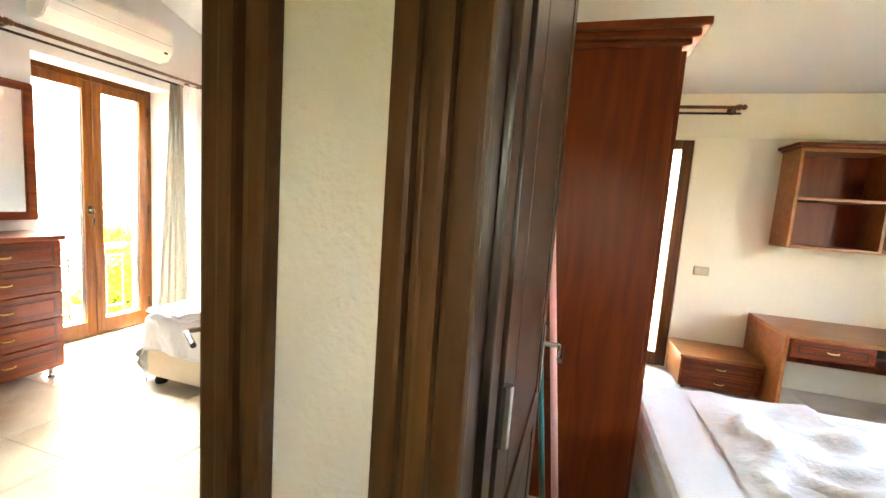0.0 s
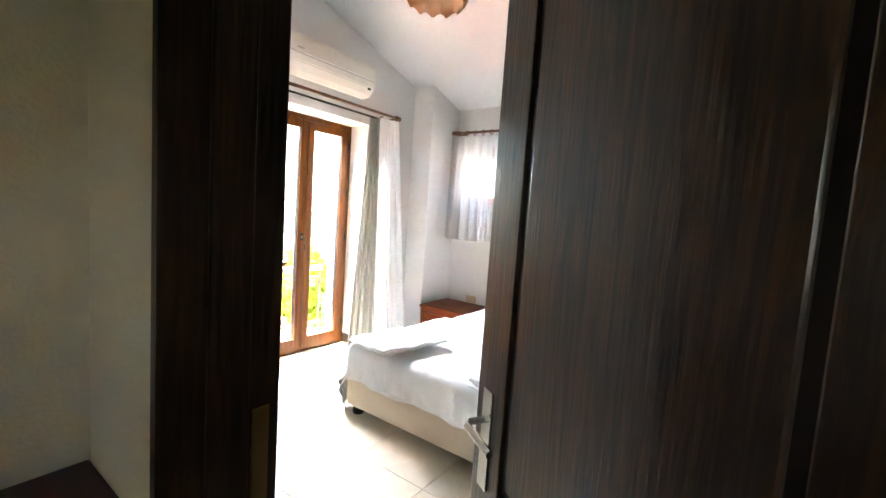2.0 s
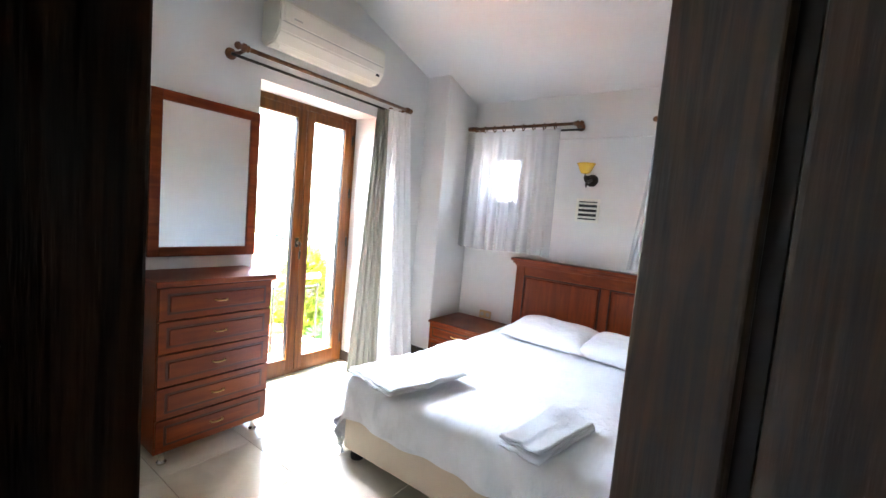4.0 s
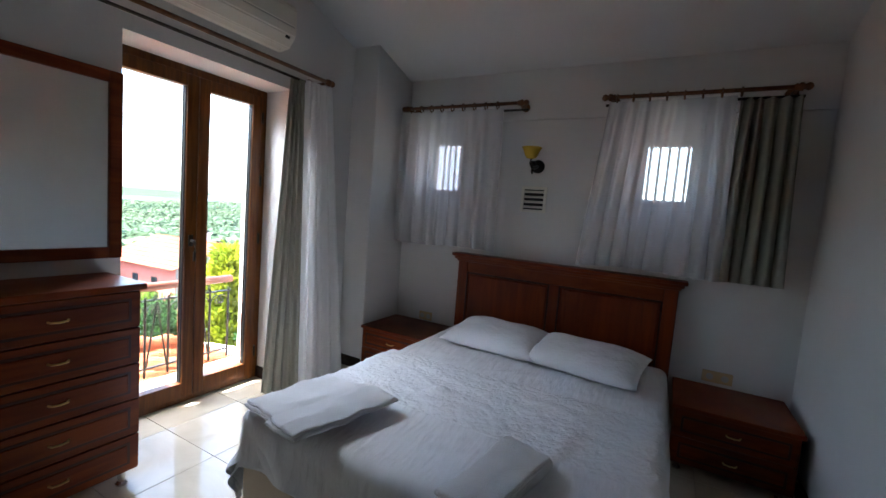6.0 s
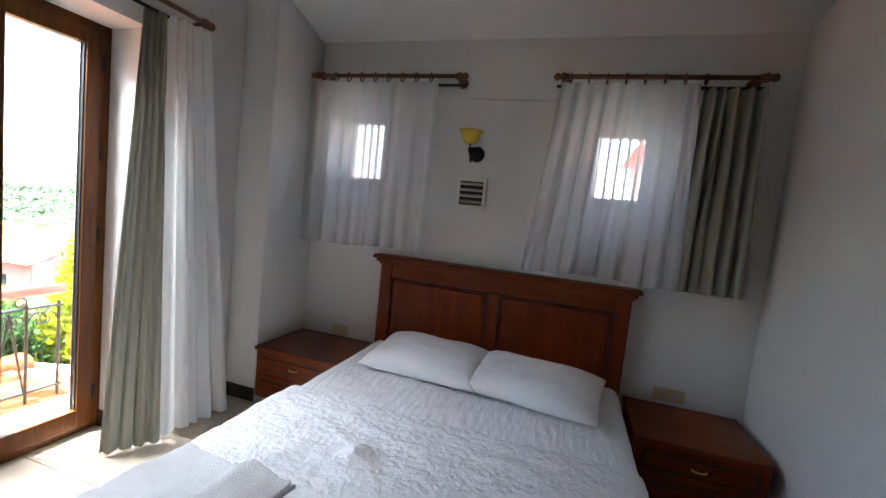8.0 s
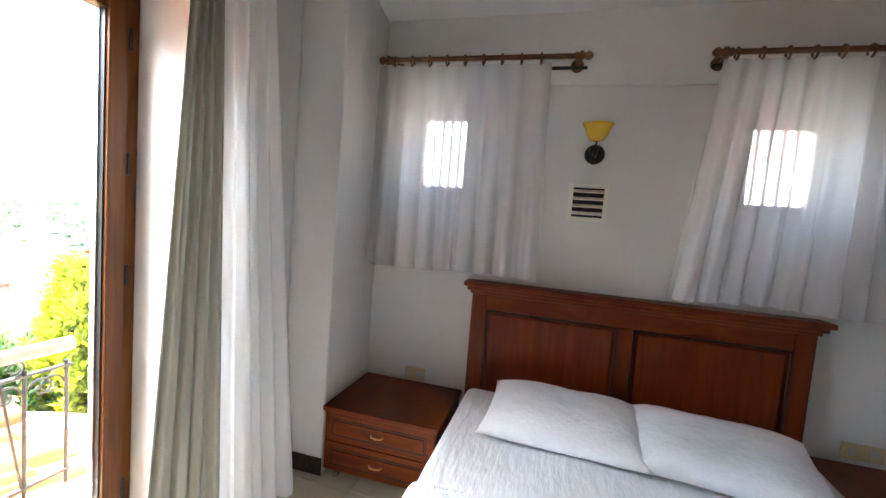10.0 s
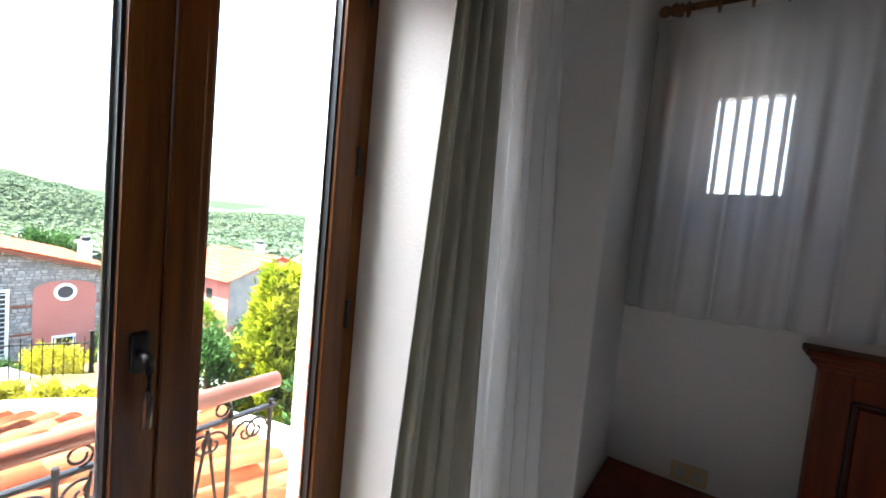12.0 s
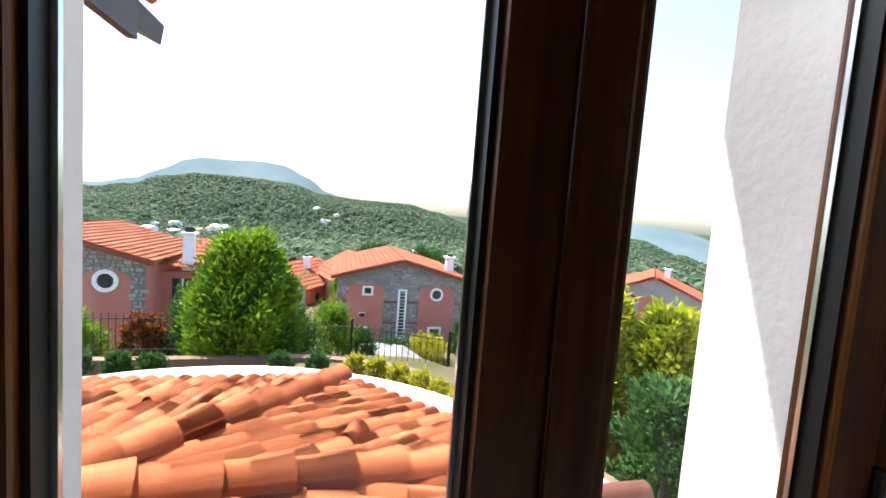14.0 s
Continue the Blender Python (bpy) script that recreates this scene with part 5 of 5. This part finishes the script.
def clumps(place_list, size, seed, per, flat=0.5):
    """Many small leaf clumps as loose quads about given places."""
    rn = random.Random(seed)
    vs, fs = [], []
    for (x, y, z, s) in place_list:
        for _ in range(per):
            d = Vector((rn.gauss(0, 1), rn.gauss(0, 1), abs(rn.gauss(0, 1)) + 0.15)).normalized()
            u = d.orthogonal().normalized()
            u = (Matrix.Rotation(rn.uniform(0, 6.28), 3, d) @ u)
            v = d.cross(u)
            c = Vector((x, y, z)) + d * s * rn.uniform(0.5, 1.0)
            h = size * rn.uniform(0.6, 1.3)
            b0 = len(vs)
            vs += [tuple(c - u * h * 0.5), tuple(c + v * h * flat - u * 0.1 * h), tuple(c + u * h * 0.7), tuple(c - v * h * flat)]
            fs.append((b0, b0 + 1, b0 + 2, b0 + 3))
    me = bpy.data.meshes.new("leaves")
    me.from_pydata(vs, [], fs)
    return me


# wooded hillside: tree crowns as stuff
rn = random.Random(11)
spots = []
for _ in range(24000):
    a, r = rn.uniform(26, 122), (160 + 400 * math.sqrt(rn.random()) if rn.random() < 0.88 else rn.uniform(62, 160))
    x, y = -2 - r * math.sin(radians(a)), 3.3 + r * math.cos(radians(a))
    z = hill_z(x, y, r, a)
    s = rn.uniform(1.5, 3.2)
    spots.append((x, y, z + s * 0.4, s))
fo = new("woodland", clumps(spots, 1.35, 5, 13, 0.7))
fo.data.materials.append(leaf_mat("woodland_leaves", (0.062, 0.100, 0.060), (0.092, 0.125, 0.074), 0.02, 0.22))
tagged(fo, "dense green woodland covering the hills", "woodland", kind="stuff")

# ---- villas ----


def stones(t, x, y0, y1, z0, z1, keep, seed, w=0.26, h=0.16):
    """Rubble stone facing on a plane of constant x, joined."""
    rn_ = random.Random(seed)
    bm = bmesh.new()
    z = z0
    while z < z1:
        hh = h * rn_.uniform(0.75, 1.25)
        y = y0 - rn_.random() * w
        while y < y1:
            ww = w * rn_.uniform(0.6, 1.4)
            yc, zc2 = y + ww / 2, z + hh / 2
            if y0 < yc < y1 and keep(yc, zc2):
                d = rn_.uniform(0.02, 0.06)
                c = [(y + 0.015, z + 0.015), (y + ww - 0.015, z + 0.012), (y + ww - 0.02, z + hh - 0.015), (y + 0.02, z + hh - 0.012)]
                c = [(a + rn_.uniform(-0.02, 0.02), b + rn_.uniform(-0.02, 0.02)) for a, b in c]
                back = [bm.verts.new((x, a, b)) for a, b in c]
                front = [bm.verts.new((x + d, yc + (a - yc) * 0.88, zc2 + (b - zc2) * 0.85)) for a, b in c]
                bm.faces.new(front)
                for k in range(4):
                    bm.faces.new((back[k], back[(k + 1) % 4], front[(k + 1) % 4], front[k]))
            y += ww
        z += hh
    o = part("stone_facing", bm, STONE, t, "grey rubble stone facing")
    o["kind"] = "stuff"


def roof_plane(t, p, q, r, s, rows_n, cols):
    """A corrugated tiled roof plane between eave p-q and ridge s-r."""
    p, q, r, s = map(Vector, (p, q, r, s))
    n = (q - p).cross(s - p).normalized()
    n = n if n.z > 0 else -n
    grid = []
    for j in range(rows_n * 2 + 1):
        v = (j // 2 + (j % 2) * 0.92) / rows_n if j < rows_n * 2 else 1.0
        step = 0.05 * (1 - (j % 2))
        row = []
        for i in range(cols * 4 + 1):
            u = i / (cols * 4)
            a = p + (q - p) * u
            b = s + (r - s) * u
            row.append(a + (b - a) * v + n * (0.05 * abs(math.cos(math.pi * u * cols)) + step))
        grid.append(row)
    bm = sheet(grid, 0.08)
    part("roof", bm, TERRA_FAR, t, "orange clay tiled roof")


def ring_bm(r0, r1, x0, x1, y, z, n=28):
    bm = bmesh.new()
    rr = []
    for k in range(n):
        a = 2 * math.pi * k / n
        rr.append([bm.verts.new((xx, y + r_ * math.cos(a), z + r_ * math.sin(a))) for xx, r_ in ((x0, r0), (x1, r0), (x1, r1), (x0, r1))])
    for k in range(n):
        a, b = rr[k], rr[(k + 1) % n]
        for m in range(4):
            bm.faces.new((a[m], a[(m + 1) % 4], b[(m + 1) % 4], b[m]))
    return bm


def arch_outline(y0, y1, z0, z1, rise, n=10):
    ym, hw = (y0 + y1) / 2, (y1 - y0) / 2
    return [(y0, z0), (y1, z0)] + [(ym + hw * math.cos(math.pi * k / n), z1 - rise + rise * math.sin(math.pi * k / n)) for k in range(n + 1)]


def win(t, x, y0, y1, z0, z1, bars=0, border=0.14):
    w = part("window", box(x, y0 - border, z0 - border, x + 0.06, y1 + border, z1 + border, 0.01), WHITE, t, "white framed window")
    part("pane", box(x + 0.058, y0, z0, x + 0.066, y1, z1), DARKGLASS, w)
    for k in range(bars):
        z = z0 + (z1 - z0) * (k + 0.5) / bars
        part("glazing_bar", box(x + 0.064, y0, z - 0.02, x + 0.075, y1, z + 0.02), WHITE, w)
    return w


def villa(x, y0, y1, ground_z, eave, peak, depth, label, arches, side_wall=PINK, seed=1, peak_at=0.5, over=0.45):
    """A villa whose stone gable faces +x, with salmon arched insets and a tiled gable roof running to -x."""
    t = thing("villa", label, "house", group="villas of the estate")
    ym = y0 + (y1 - y0) * peak_at
    part("wall", prism([(y0, ground_z), (y1, ground_z), (y1, eave), (ym, peak - 0.15), (y0, eave)], "x", x - depth, x), side_wall, t)
    part("gable_backing", prism([(y0 + 0.02, ground_z), (y1 - 0.02, ground_z), (y1 - 0.02, eave), (ym, peak - 0.2), (y0 + 0.02, eave)], "x", x, x + 0.02), MORTAR, t)

    def keep(y, z):
        lim = eave + (peak - 0.25 - eave) * (1 - (abs(y - ym) / ((y1 - ym) if y > ym else (ym - y0))))
        if z > lim:
            return False
        return not any(a < y < b and z < c - 0.1 for a, b, c in arches)
    stones(t, x + 0.02, y0, y1, ground_z, peak, keep, seed)
    for a, b, c in arches:
        part("arched_inset", prism(arch_outline(a, b, ground_z, c, 0.5), "x", x + 0.015, x + 0.03), PINK, t, "salmon rendered arched inset")
    for sgn, ye in ((-1, y0), (1, y1)):
        roof_plane(t, (x + over, ye + sgn * over, eave - 0.1), (x - depth - over, ye + sgn * over, eave - 0.1), (x - depth - over, ym, peak), (x + over, ym, peak), 14, 26)
        part("bargeboard", prism([(ye + sgn * over, eave - 0.28), (ye + sgn * over, eave - 0.08), (ym, peak), (ym, peak - 0.2)], "x", x + over - 0.06, x + over), RAILRED, t)
    return t


def chimney(t, x, y, z0, z1, w=0.55):
    c = part("chimney", box(x - w / 2, y - w / 2, z0, x + w / 2, y + w / 2, z1 - 0.25, 0.02), WHITE, t, "white chimney stack")
    part("cap", box(x - w * 0.7, y - w * 0.7, z1 - 0.25, x + w * 0.7, y + w * 0.7, z1 - 0.14, 0.02), WHITE, c)
    part("pot", box(x - w * 0.35, y - w * 0.35, z1 - 0.14, x + w * 0.35, y + w * 0.35, z1 + 0.1, 0.02), DARKGLASS, c)


v2 = villa(-30.0, 3.0, 11.55, -8.8, -2.95, -1.79, 10.0, "salmon and grey stone villa with a clay tiled roof", [(3.61, 6.09, -3.46), (8.51, 11.07, -3.52)], seed=2, peak_at=0.5)
win(v2, -29.97, 4.78, 5.22, -4.20, -3.82)
win(v2, -29.97, 4.49, 4.88, -5.81, -5.54, border=0.03)
win(v2, -29.97, 4.36, 5.10, -7.62, -6.62)
win(v2, -29.94, 7.19, 7.53, -7.15, -3.98, bars=14)
win(v2, -29.97, 9.40, 10.10, -7.20, -6.60)
rw = part("round_window", ring_bm(0.32, 0.47, -29.97, -29.88, 9.75, -4.15), WHITE, v2, "white ringed round window")
part("pane", lathe([(0.33, 0), (0.33, 0.04)], 24, Matrix.Translation((-29.97, 9.75, -4.15)) @ pose(0, 0, 0, 0, 90, 0)), DARKGLASS, rw)
for z in (-4.75, -6.2):
    for a, b in ((3.0, 3.58), (6.12, 7.0), (7.72, 8.48), (11.10, 11.55)):
        part("string_course", box(-29.99, a, z - 0.05, -29.90, b, z + 0.05, 0.01), RAILRED, v2, "brown brick string course")
chimney(v2, -32.3, 11.1, -3.1, -1.52)

v1 = villa(-21.0, -11.9, -4.5, -6.5, -1.23, -0.15, 5.5, "salmon and grey stone villa beyond the garden fence", [(-10.9, -9.0, -1.7), (-6.75, -5.0, -1.7)], seed=5, peak_at=0.5)
rw = part("round_window", ring_bm(0.30, 0.46, -20.97, -20.88, -5.88, -2.2), WHITE, v1, "white ringed round window")
part("pane", lathe([(0.31, 0), (0.31, 0.04)], 24, Matrix.Translation((-20.97, -5.88, -2.2)) @ pose(0, 0, 0, 0, 90, 0)), DARKGLASS, rw)
wing = part("wing", box(-28.0, -4.498, -6.5, -22.6, -2.6, -2.0), PINK, v1, "salmon rendered side wing")
part("window", box(-22.62, -4.1, -3.8, -22.55, -3.15, -2.3, 0.01), DARKGLASS, wing)
part("shutter", box(-22.56, -3.70, -3.8, -22.5, -3.62, -2.3), WHITE, wing)
roof_plane(v1, (-22.0, -4.7, -1.65), (-22.0, -2.2, -1.85), (-26.5, -2.2, -0.8), (-26.5, -4.7, -0.8), 8, 12)
chimney(v1, -22.6, -3.45, -1.9, -0.05, 0.42)


def plain_villa(x, y, z, w, d, h, peak, turn, label):
    t = thing("villa", label, "house", (x, y, z), group="villas of the estate", turn=turn)
    part("wall", prism([(-w / 2, 0), (w / 2, 0), (w / 2, h), (0, peak - 0.2), (-w / 2, h)], "x", -d / 2, d / 2), PINK, t)
    for sgn in (-1, 1):
        roof_plane(t, (d / 2 + 0.4, sgn * (w / 2 + 0.4), h - 0.15), (-d / 2 - 0.4, sgn * (w / 2 + 0.4), h - 0.15), (-d / 2 - 0.4, 0, peak), (d / 2 + 0.4, 0, peak), 8, 18)
    part("gable_stone", prism([(-w / 2 + 0.05, h * 0.45), (w / 2 - 0.05, h * 0.45), (w / 2 - 0.05, h - 0.05), (0, peak - 0.4), (-w / 2 + 0.05, h - 0.05)], "x", d / 2, d / 2 + 0.04), STONE, t)
    part("arched_inset", prism(arch_outline(-1.2, 1.2, 0, h, 0.5), "x", d / 2 + 0.04, d / 2 + 0.06), PINK, t)
    win(t, d / 2 + 0.06, -0.3, 0.3, h - 1.5, h - 0.9)
    win(t, d / 2 + 0.06, -0.4, 0.4, 0.8, 1.8)
    for yy in (-1, 1):
        for k in range(3):
            part("window", box(-d / 2 + 1 + 2.2 * k, yy * (w / 2) - 0.03, h - 1.6, -d / 2 + 1.7 + 2.2 * k, yy * (w / 2) + 0.03, h - 0.9, 0.01), DARKGLASS, t)
    chimney(t, 0.0, 1.2, peak - 0.8, peak + 0.7)


plain_villa(7.5, 17.0, -3.5, 11, 8, 7.5, 9.6, -90, "salmon neighbouring villa seen through the small window")
plain_villa(-47, 5.5, -11.8, 8, 9, 6.2, 8.4, 20, "distant salmon villa with a clay tiled roof")
plain_villa(-48, -1.5, -12.0, 7, 8, 5.6, 7.5, -25, "distant salmon villa with a clay tiled roof")
plain_villa(-60, 12.0, -14.0, 9, 9, 7.4, 9.6, 10, "distant salmon villa with a clay tiled roof")
plain_villa(-33.9, 21.9, -10.0, 8, 8, 6.0, 7.5, 5, "salmon villa with a stone gable beyond the trees")
plain_villa(-40, 36, -11.0, 9, 9, 6.0, 8.0, -40, "distant salmon villa with a clay tiled roof")
plain_villa(-30, 46, -12.0, 9, 9, 6.0, 8.0, -50, "distant salmon villa with a clay tiled roof")
plain_villa(-52, 44, -13.0, 9, 9, 6.0, 8.0, -30, "distant salmon villa with a clay tiled roof")
rn = random.Random(3)
for a0, a1, rr, nn, el in ((104, 112, 228, 14, 0), (91, 94, 330, 6, 0)):
    for k in range(nn):
        a, r = rn.uniform(a0, a1), rr + rn.uniform(-25, 25)
        x, y = -2 - r * math.sin(radians(a)), 3.3 + r * math.cos(radians(a))
        zb = hill_z(x, y, r, a)
        w_, h_ = rn.uniform(2.6, 4.4), rn.uniform(0.9, 1.8)
        t = thing("far_house", "far white house among the trees", "house", (x, y, zb + 2.0), "white houses on the hillside", turn=rn.uniform(0, 90))
        part("wall", box(-w_ / 2, -w_ / 2, -2, w_ / 2, w_ / 2, h_), WHITE, t)
        part("roof", prism([(-w_ / 2 - 0.4, h_), (w_ / 2 + 0.4, h_), (0, h_ + 0.6)], "x", -w_ / 2, w_ / 2), TERRA_FAR if k % 3 == 0 else WHITE, t)

# ---- garden ----


def tree(name, label, at, height, radius, material, seed, n_clumps=260, leaf=0.16, per=26, shape=0.75, base=0.0):
    """A conifer-like tree: tapered trunk, limbs and a crown of many leaf sprays with an uneven outline."""
    rn_ = random.Random(seed)
    t = thing(name, label, "tree", at)
    part("trunk", lathe([(radius * 0.09, -0.3), (radius * 0.07, height * 0.4), (0.01, height * 0.93)], 8), BARK, t)
    limbs = bmesh.new()
    spots_ = []
    for k in range(n_clumps):
        f = rn_.random() ** 0.85
        z = height * (base + (1 - base) * f)
        prof = (math.sin(math.pi * (0.13 + 0.79 * f)) ** shape) * (1 - 0.35 * f ** 3)
        a = rn_.uniform(0, 2 * math.pi)
        r = radius * prof * (0.80 + 0.25 * noise.noise((math.cos(a) * 1.7 + seed, math.sin(a) * 1.7, f * 4))) * rn_.uniform(0.55, 1.05) 
        p = (r * math.cos(a), r * math.sin(a), z)
        spots_.append((*p, radius * 0.17))
        if k % 12 == 0:
            tube([(0, 0, max(0.1, z - 0.25 * height * 0.3)), (p[0] * 0.6, p[1] * 0.6, z - 0.05), p], 0.012, 5, limbs)
    part("limbs", limbs, BARK, t)
    rn2 = random.Random(seed + 50)
    vs, fs = [], []
    for (x, y, z, s) in spots_:
        out = Vector((x, y, 0)).normalized() if math.hypot(x, y) > 1e-3 else Vector((1, 0, 0))
        for _ in range(per):
            d = (out * rn2.uniform(0.1, 1.0) + Vector((rn2.gauss(0, 0.45), rn2.gauss(0, 0.45), rn2.uniform(0.1, 1.3)))).normalized()
            c = Vector((x, y, z)) + Vector((rn2.gauss(0, 1), rn2.gauss(0, 1), 0)) * s * 0.38 + (out * 0.5 + Vector((0, 0, 1))) * rn2.gauss(0, 1) * s * 0.65
            u = d.orthogonal().normalized()
            u = Matrix.Rotation(rn2.uniform(0, 6.28), 3, d) @ u
            L, w_ = leaf * rn2.uniform(0.6, 1.4), leaf * 0.19 * rn2.uniform(0.7, 1.3)
            b0 = len(vs)
            vs += [tuple(c - u * w_ * 0.4), tuple(c + d * L * 0.5 - u * w_), tuple(c + d * L), tuple(c + d * L * 0.45 + u * w_)]
            fs.append((b0, b0 + 1, b0 + 2, b0 + 3))
    me = bpy.data.meshes.new("crown")
    me.from_pydata(vs, [], fs)
    me.materials.append(material)
    o = new("crown", me)
    o.parent = t
    return t


FLOWERS = leaf_mat("red_flowering_leaves", (0.30, 0.05, 0.02), (0.05, 0.08, 0.02), 4.0)
tree("conifer", "broad yellow-green conifer beyond the parapet", (-12.4, 1.08, -2.95), 3.3, 1.36, CONIFER, 3, 1000, 0.15, 70, 0.75)
tree("conifer", "slender golden green conifer beside the villa", (-9.0, 8.35, -4.0), 3.95, 0.90, CONIFER2, 9, 520, 0.17, 50, 0.7)
tree("conifer", "golden green conifer beside the villa", (-8.3, 9.15, -4.25), 4.1, 0.95, CONIFER2, 13, 460, 0.17, 50, 0.7)
for k, (x, y, z, h, r, ml, lab) in enumerate(((-6.5, 7.75, -3.5, 2.7, 1.0, SHRUB, "dense dark green shrub below the balcony"), (-9.8, 7.3, -3.4, 2.0, 1.1, SHRUB, "dense dark green shrub below the balcony"), (-27.5, 10.9, -7.9, 2.3, 0.75, SHRUB, "clipped dark shrub by the villa"), (-25.5, 8.4, -7.4, 1.5, 1.5, SHRUBY, "yellow-green shrub behind the fence"), (-24.5, 6.2, -7.2, 1.3, 1.2, SHRUB, "green shrub behind the fence"),
                                             (-20.5, 2.9, -6.0, 3.0, 1.3, CONIFER, "green tree behind the fence"), (-19.0, 1.4, -5.4, 2.6, 1.3, SHRUB, "green tree behind the fence"), (-22.5, 4.2, -6.6, 2.0, 1.2, SHRUB, "green shrub behind the fence"), (-33.5, 3.4, -8.4, 5.2, 1.4, CONIFER, "green tree between the villas"),
                                             (-17.6, -1.6, -4.9, 3.1, 1.1, SHRUB, "dark green tree by the villa"), (-17.0, -2.9, -4.8, 2.2, 0.8, FLOWERS, "red flowering shrub by the villa"), (-15.4, -4.1, -4.2, 1.9, 1.0, CONIFER, "light green bush by the fence"), (-14.6, -5.2, -4.0, 1.9, 1.0, CONIFER, "light green bush by the fence"),
                                             (-19, 18.5, -6.5, 3.4, 1.5, SHRUB, "green tree down the slope"), (-23, 25, -8.5, 4.6, 1.8, SHRUB, "green tree down the slope"), (-18, 24, -8.0, 4.4, 1.6, CONIFER, "green tree down the slope"), (-50, 13, -9.5, 6.5, 3.2, SHRUB, "wide green tree behind the villas"), (-52, 7, -9.5, 6.6, 3.0, SHRUB, "wide green tree behind the villas"), (-38, 16, -9.0, 5.0, 2.2, SHRUB, "green tree behind the villas"), (-36, 24, -10.0, 5.0, 2.4, SHRUB, "green tree behind the villas"), (-28, 15.5, -8.3, 3.2, 1.8, CONIFER, "light green tree by the road"), (-22, 15.8, -7.3, 2.6, 1.5, SHRUB, "green shrub by the road"), (-40, 9, -9.0, 5.5, 2.2, SHRUB, "green tree between the villas"))):
    tree("shrub" if h < 2.4 else "garden_tree", lab, (x, y, z), h, r, ml, 20 + k, 170 if h < 3 else 260, 0.13 if r < 2 else 0.34, 44, 0.5)

wallc = smooth_curve([(-10.8, -9.0), (-11.0, -3.0), (-11.1, 0.5), (-11.1, 2.8), (-10.5, 4.5), (-9.35, 5.45), (-7.8, 6.2), (-6.2, 6.8)])
setting("garden_edging", ribbon(wallc, 0.22, -5.0, -1.90), mat("edging_brick", (0.17, 0.11, 0.075), 0.9, color2=(0.11, 0.07, 0.05), scale=5, bump=0.4), "curved brick garden edging", "edging")
yellow = [(-9.70, 3.59), (-9.55, 4.0), (-9.21, 4.36), (-8.86, 4.70), (-8.46, 4.96), (-8.04, 5.15), (-7.5, 5.42), (-6.9, 5.75)]
olive = [(-9.87, 2.90), (-9.88, 2.25), (-9.88, 0.16), (-9.90, -0.35), (-9.93, -0.95), (-9.95, -1.5), (-9.95, -2.2)]
for k, (x, y) in enumerate(yellow + olive):
    yel = k < len(yellow)
    t = tree("border_shrub", "small round %s border shrub" % ("yellow-green" if yel else "olive green"), (x, y, -1.76), 0.36, 0.23, SHRUBY if yel else SHRUB, 80 + k, 70, 0.075, 26, 0.4)
    tagged(t, category="shrub", group="border shrubs")
fe = thing("garden_fence", "black wrought iron garden fence with pointed bars", "fence")
fpts = smooth_curve([(-13.4, -9.0), (-13.6, -3.0), (-13.6, 0.5), (-13.0, 3.6), (-11.9, 6.0), (-11.2, 7.0)], 14)
for z in (-2.55, -1.75):
    part("rail", tube([(p.x, p.y, z) for p in fpts], 0.014, 6), IRON, fe)
acc = 0.0
for a, b in zip(fpts, fpts[1:]):
    L = (b - a).length
    while acc < L:
        p = a + (b - a) * (acc / L)
        part("fence_bar", tube([(p.x, p.y, -3.0), (p.x, p.y, -1.62)], 0.009, 5), IRON, fe)
        acc += 0.16
    acc -= L
for p in fpts[::14]:
    part("fence_post", box(p.x - 0.03, p.y - 0.03, -4.0, p.x + 0.03, p.y + 0.03, -1.5, 0.004), IRON, fe)
street = smooth_curve([(-25.5, -14.0), (-24.0, 0.0), (-21.0, 9.0), (-15.0, 14.0), (-9.0, 17.0)], 8)
bm = bmesh.new()
prev = None
for i, p in enumerate(street):
    d = (street[min(i + 1, len(street) - 1)] - street[max(i - 1, 0)]).normalized()
    nn = Vector((-d.y, d.x))
    row = []
    for s in (-1.7, 1.7):
        q = p + nn * s
        row.append(bm.verts.new((q.x, q.y, near_ground(p.x, p.y) + 0.25)))
    if prev:
        bm.faces.new((prev[0], prev[1], row[1], row[0]))
    prev = row
setting("road", bm, ASPHALT, "pale asphalt estate road", "road")

# ---- marble floor tiles ----
TILE = 0.45
tile_mesh = to_mesh(box(0.0015, 0.0015, -0.008, TILE - 0.0015, TILE - 0.0015, 0.0, 0.001, 1), "tile")
tile_mesh.materials.append(MARBLE)
floor_ob = bpy.data.objects["floor"]
for i in range(-7, 8):
    for j in range(1, 12):
        x, y = -2.05 + TILE * (i + 6), 1.39 + TILE * (j - 4)
        if x > 3.4 or y > NORTH or y + TILE < 0:
            continue
        t = new("tile", tile_mesh)
        t.location = (x, y, 0)
        t.parent = floor_ob
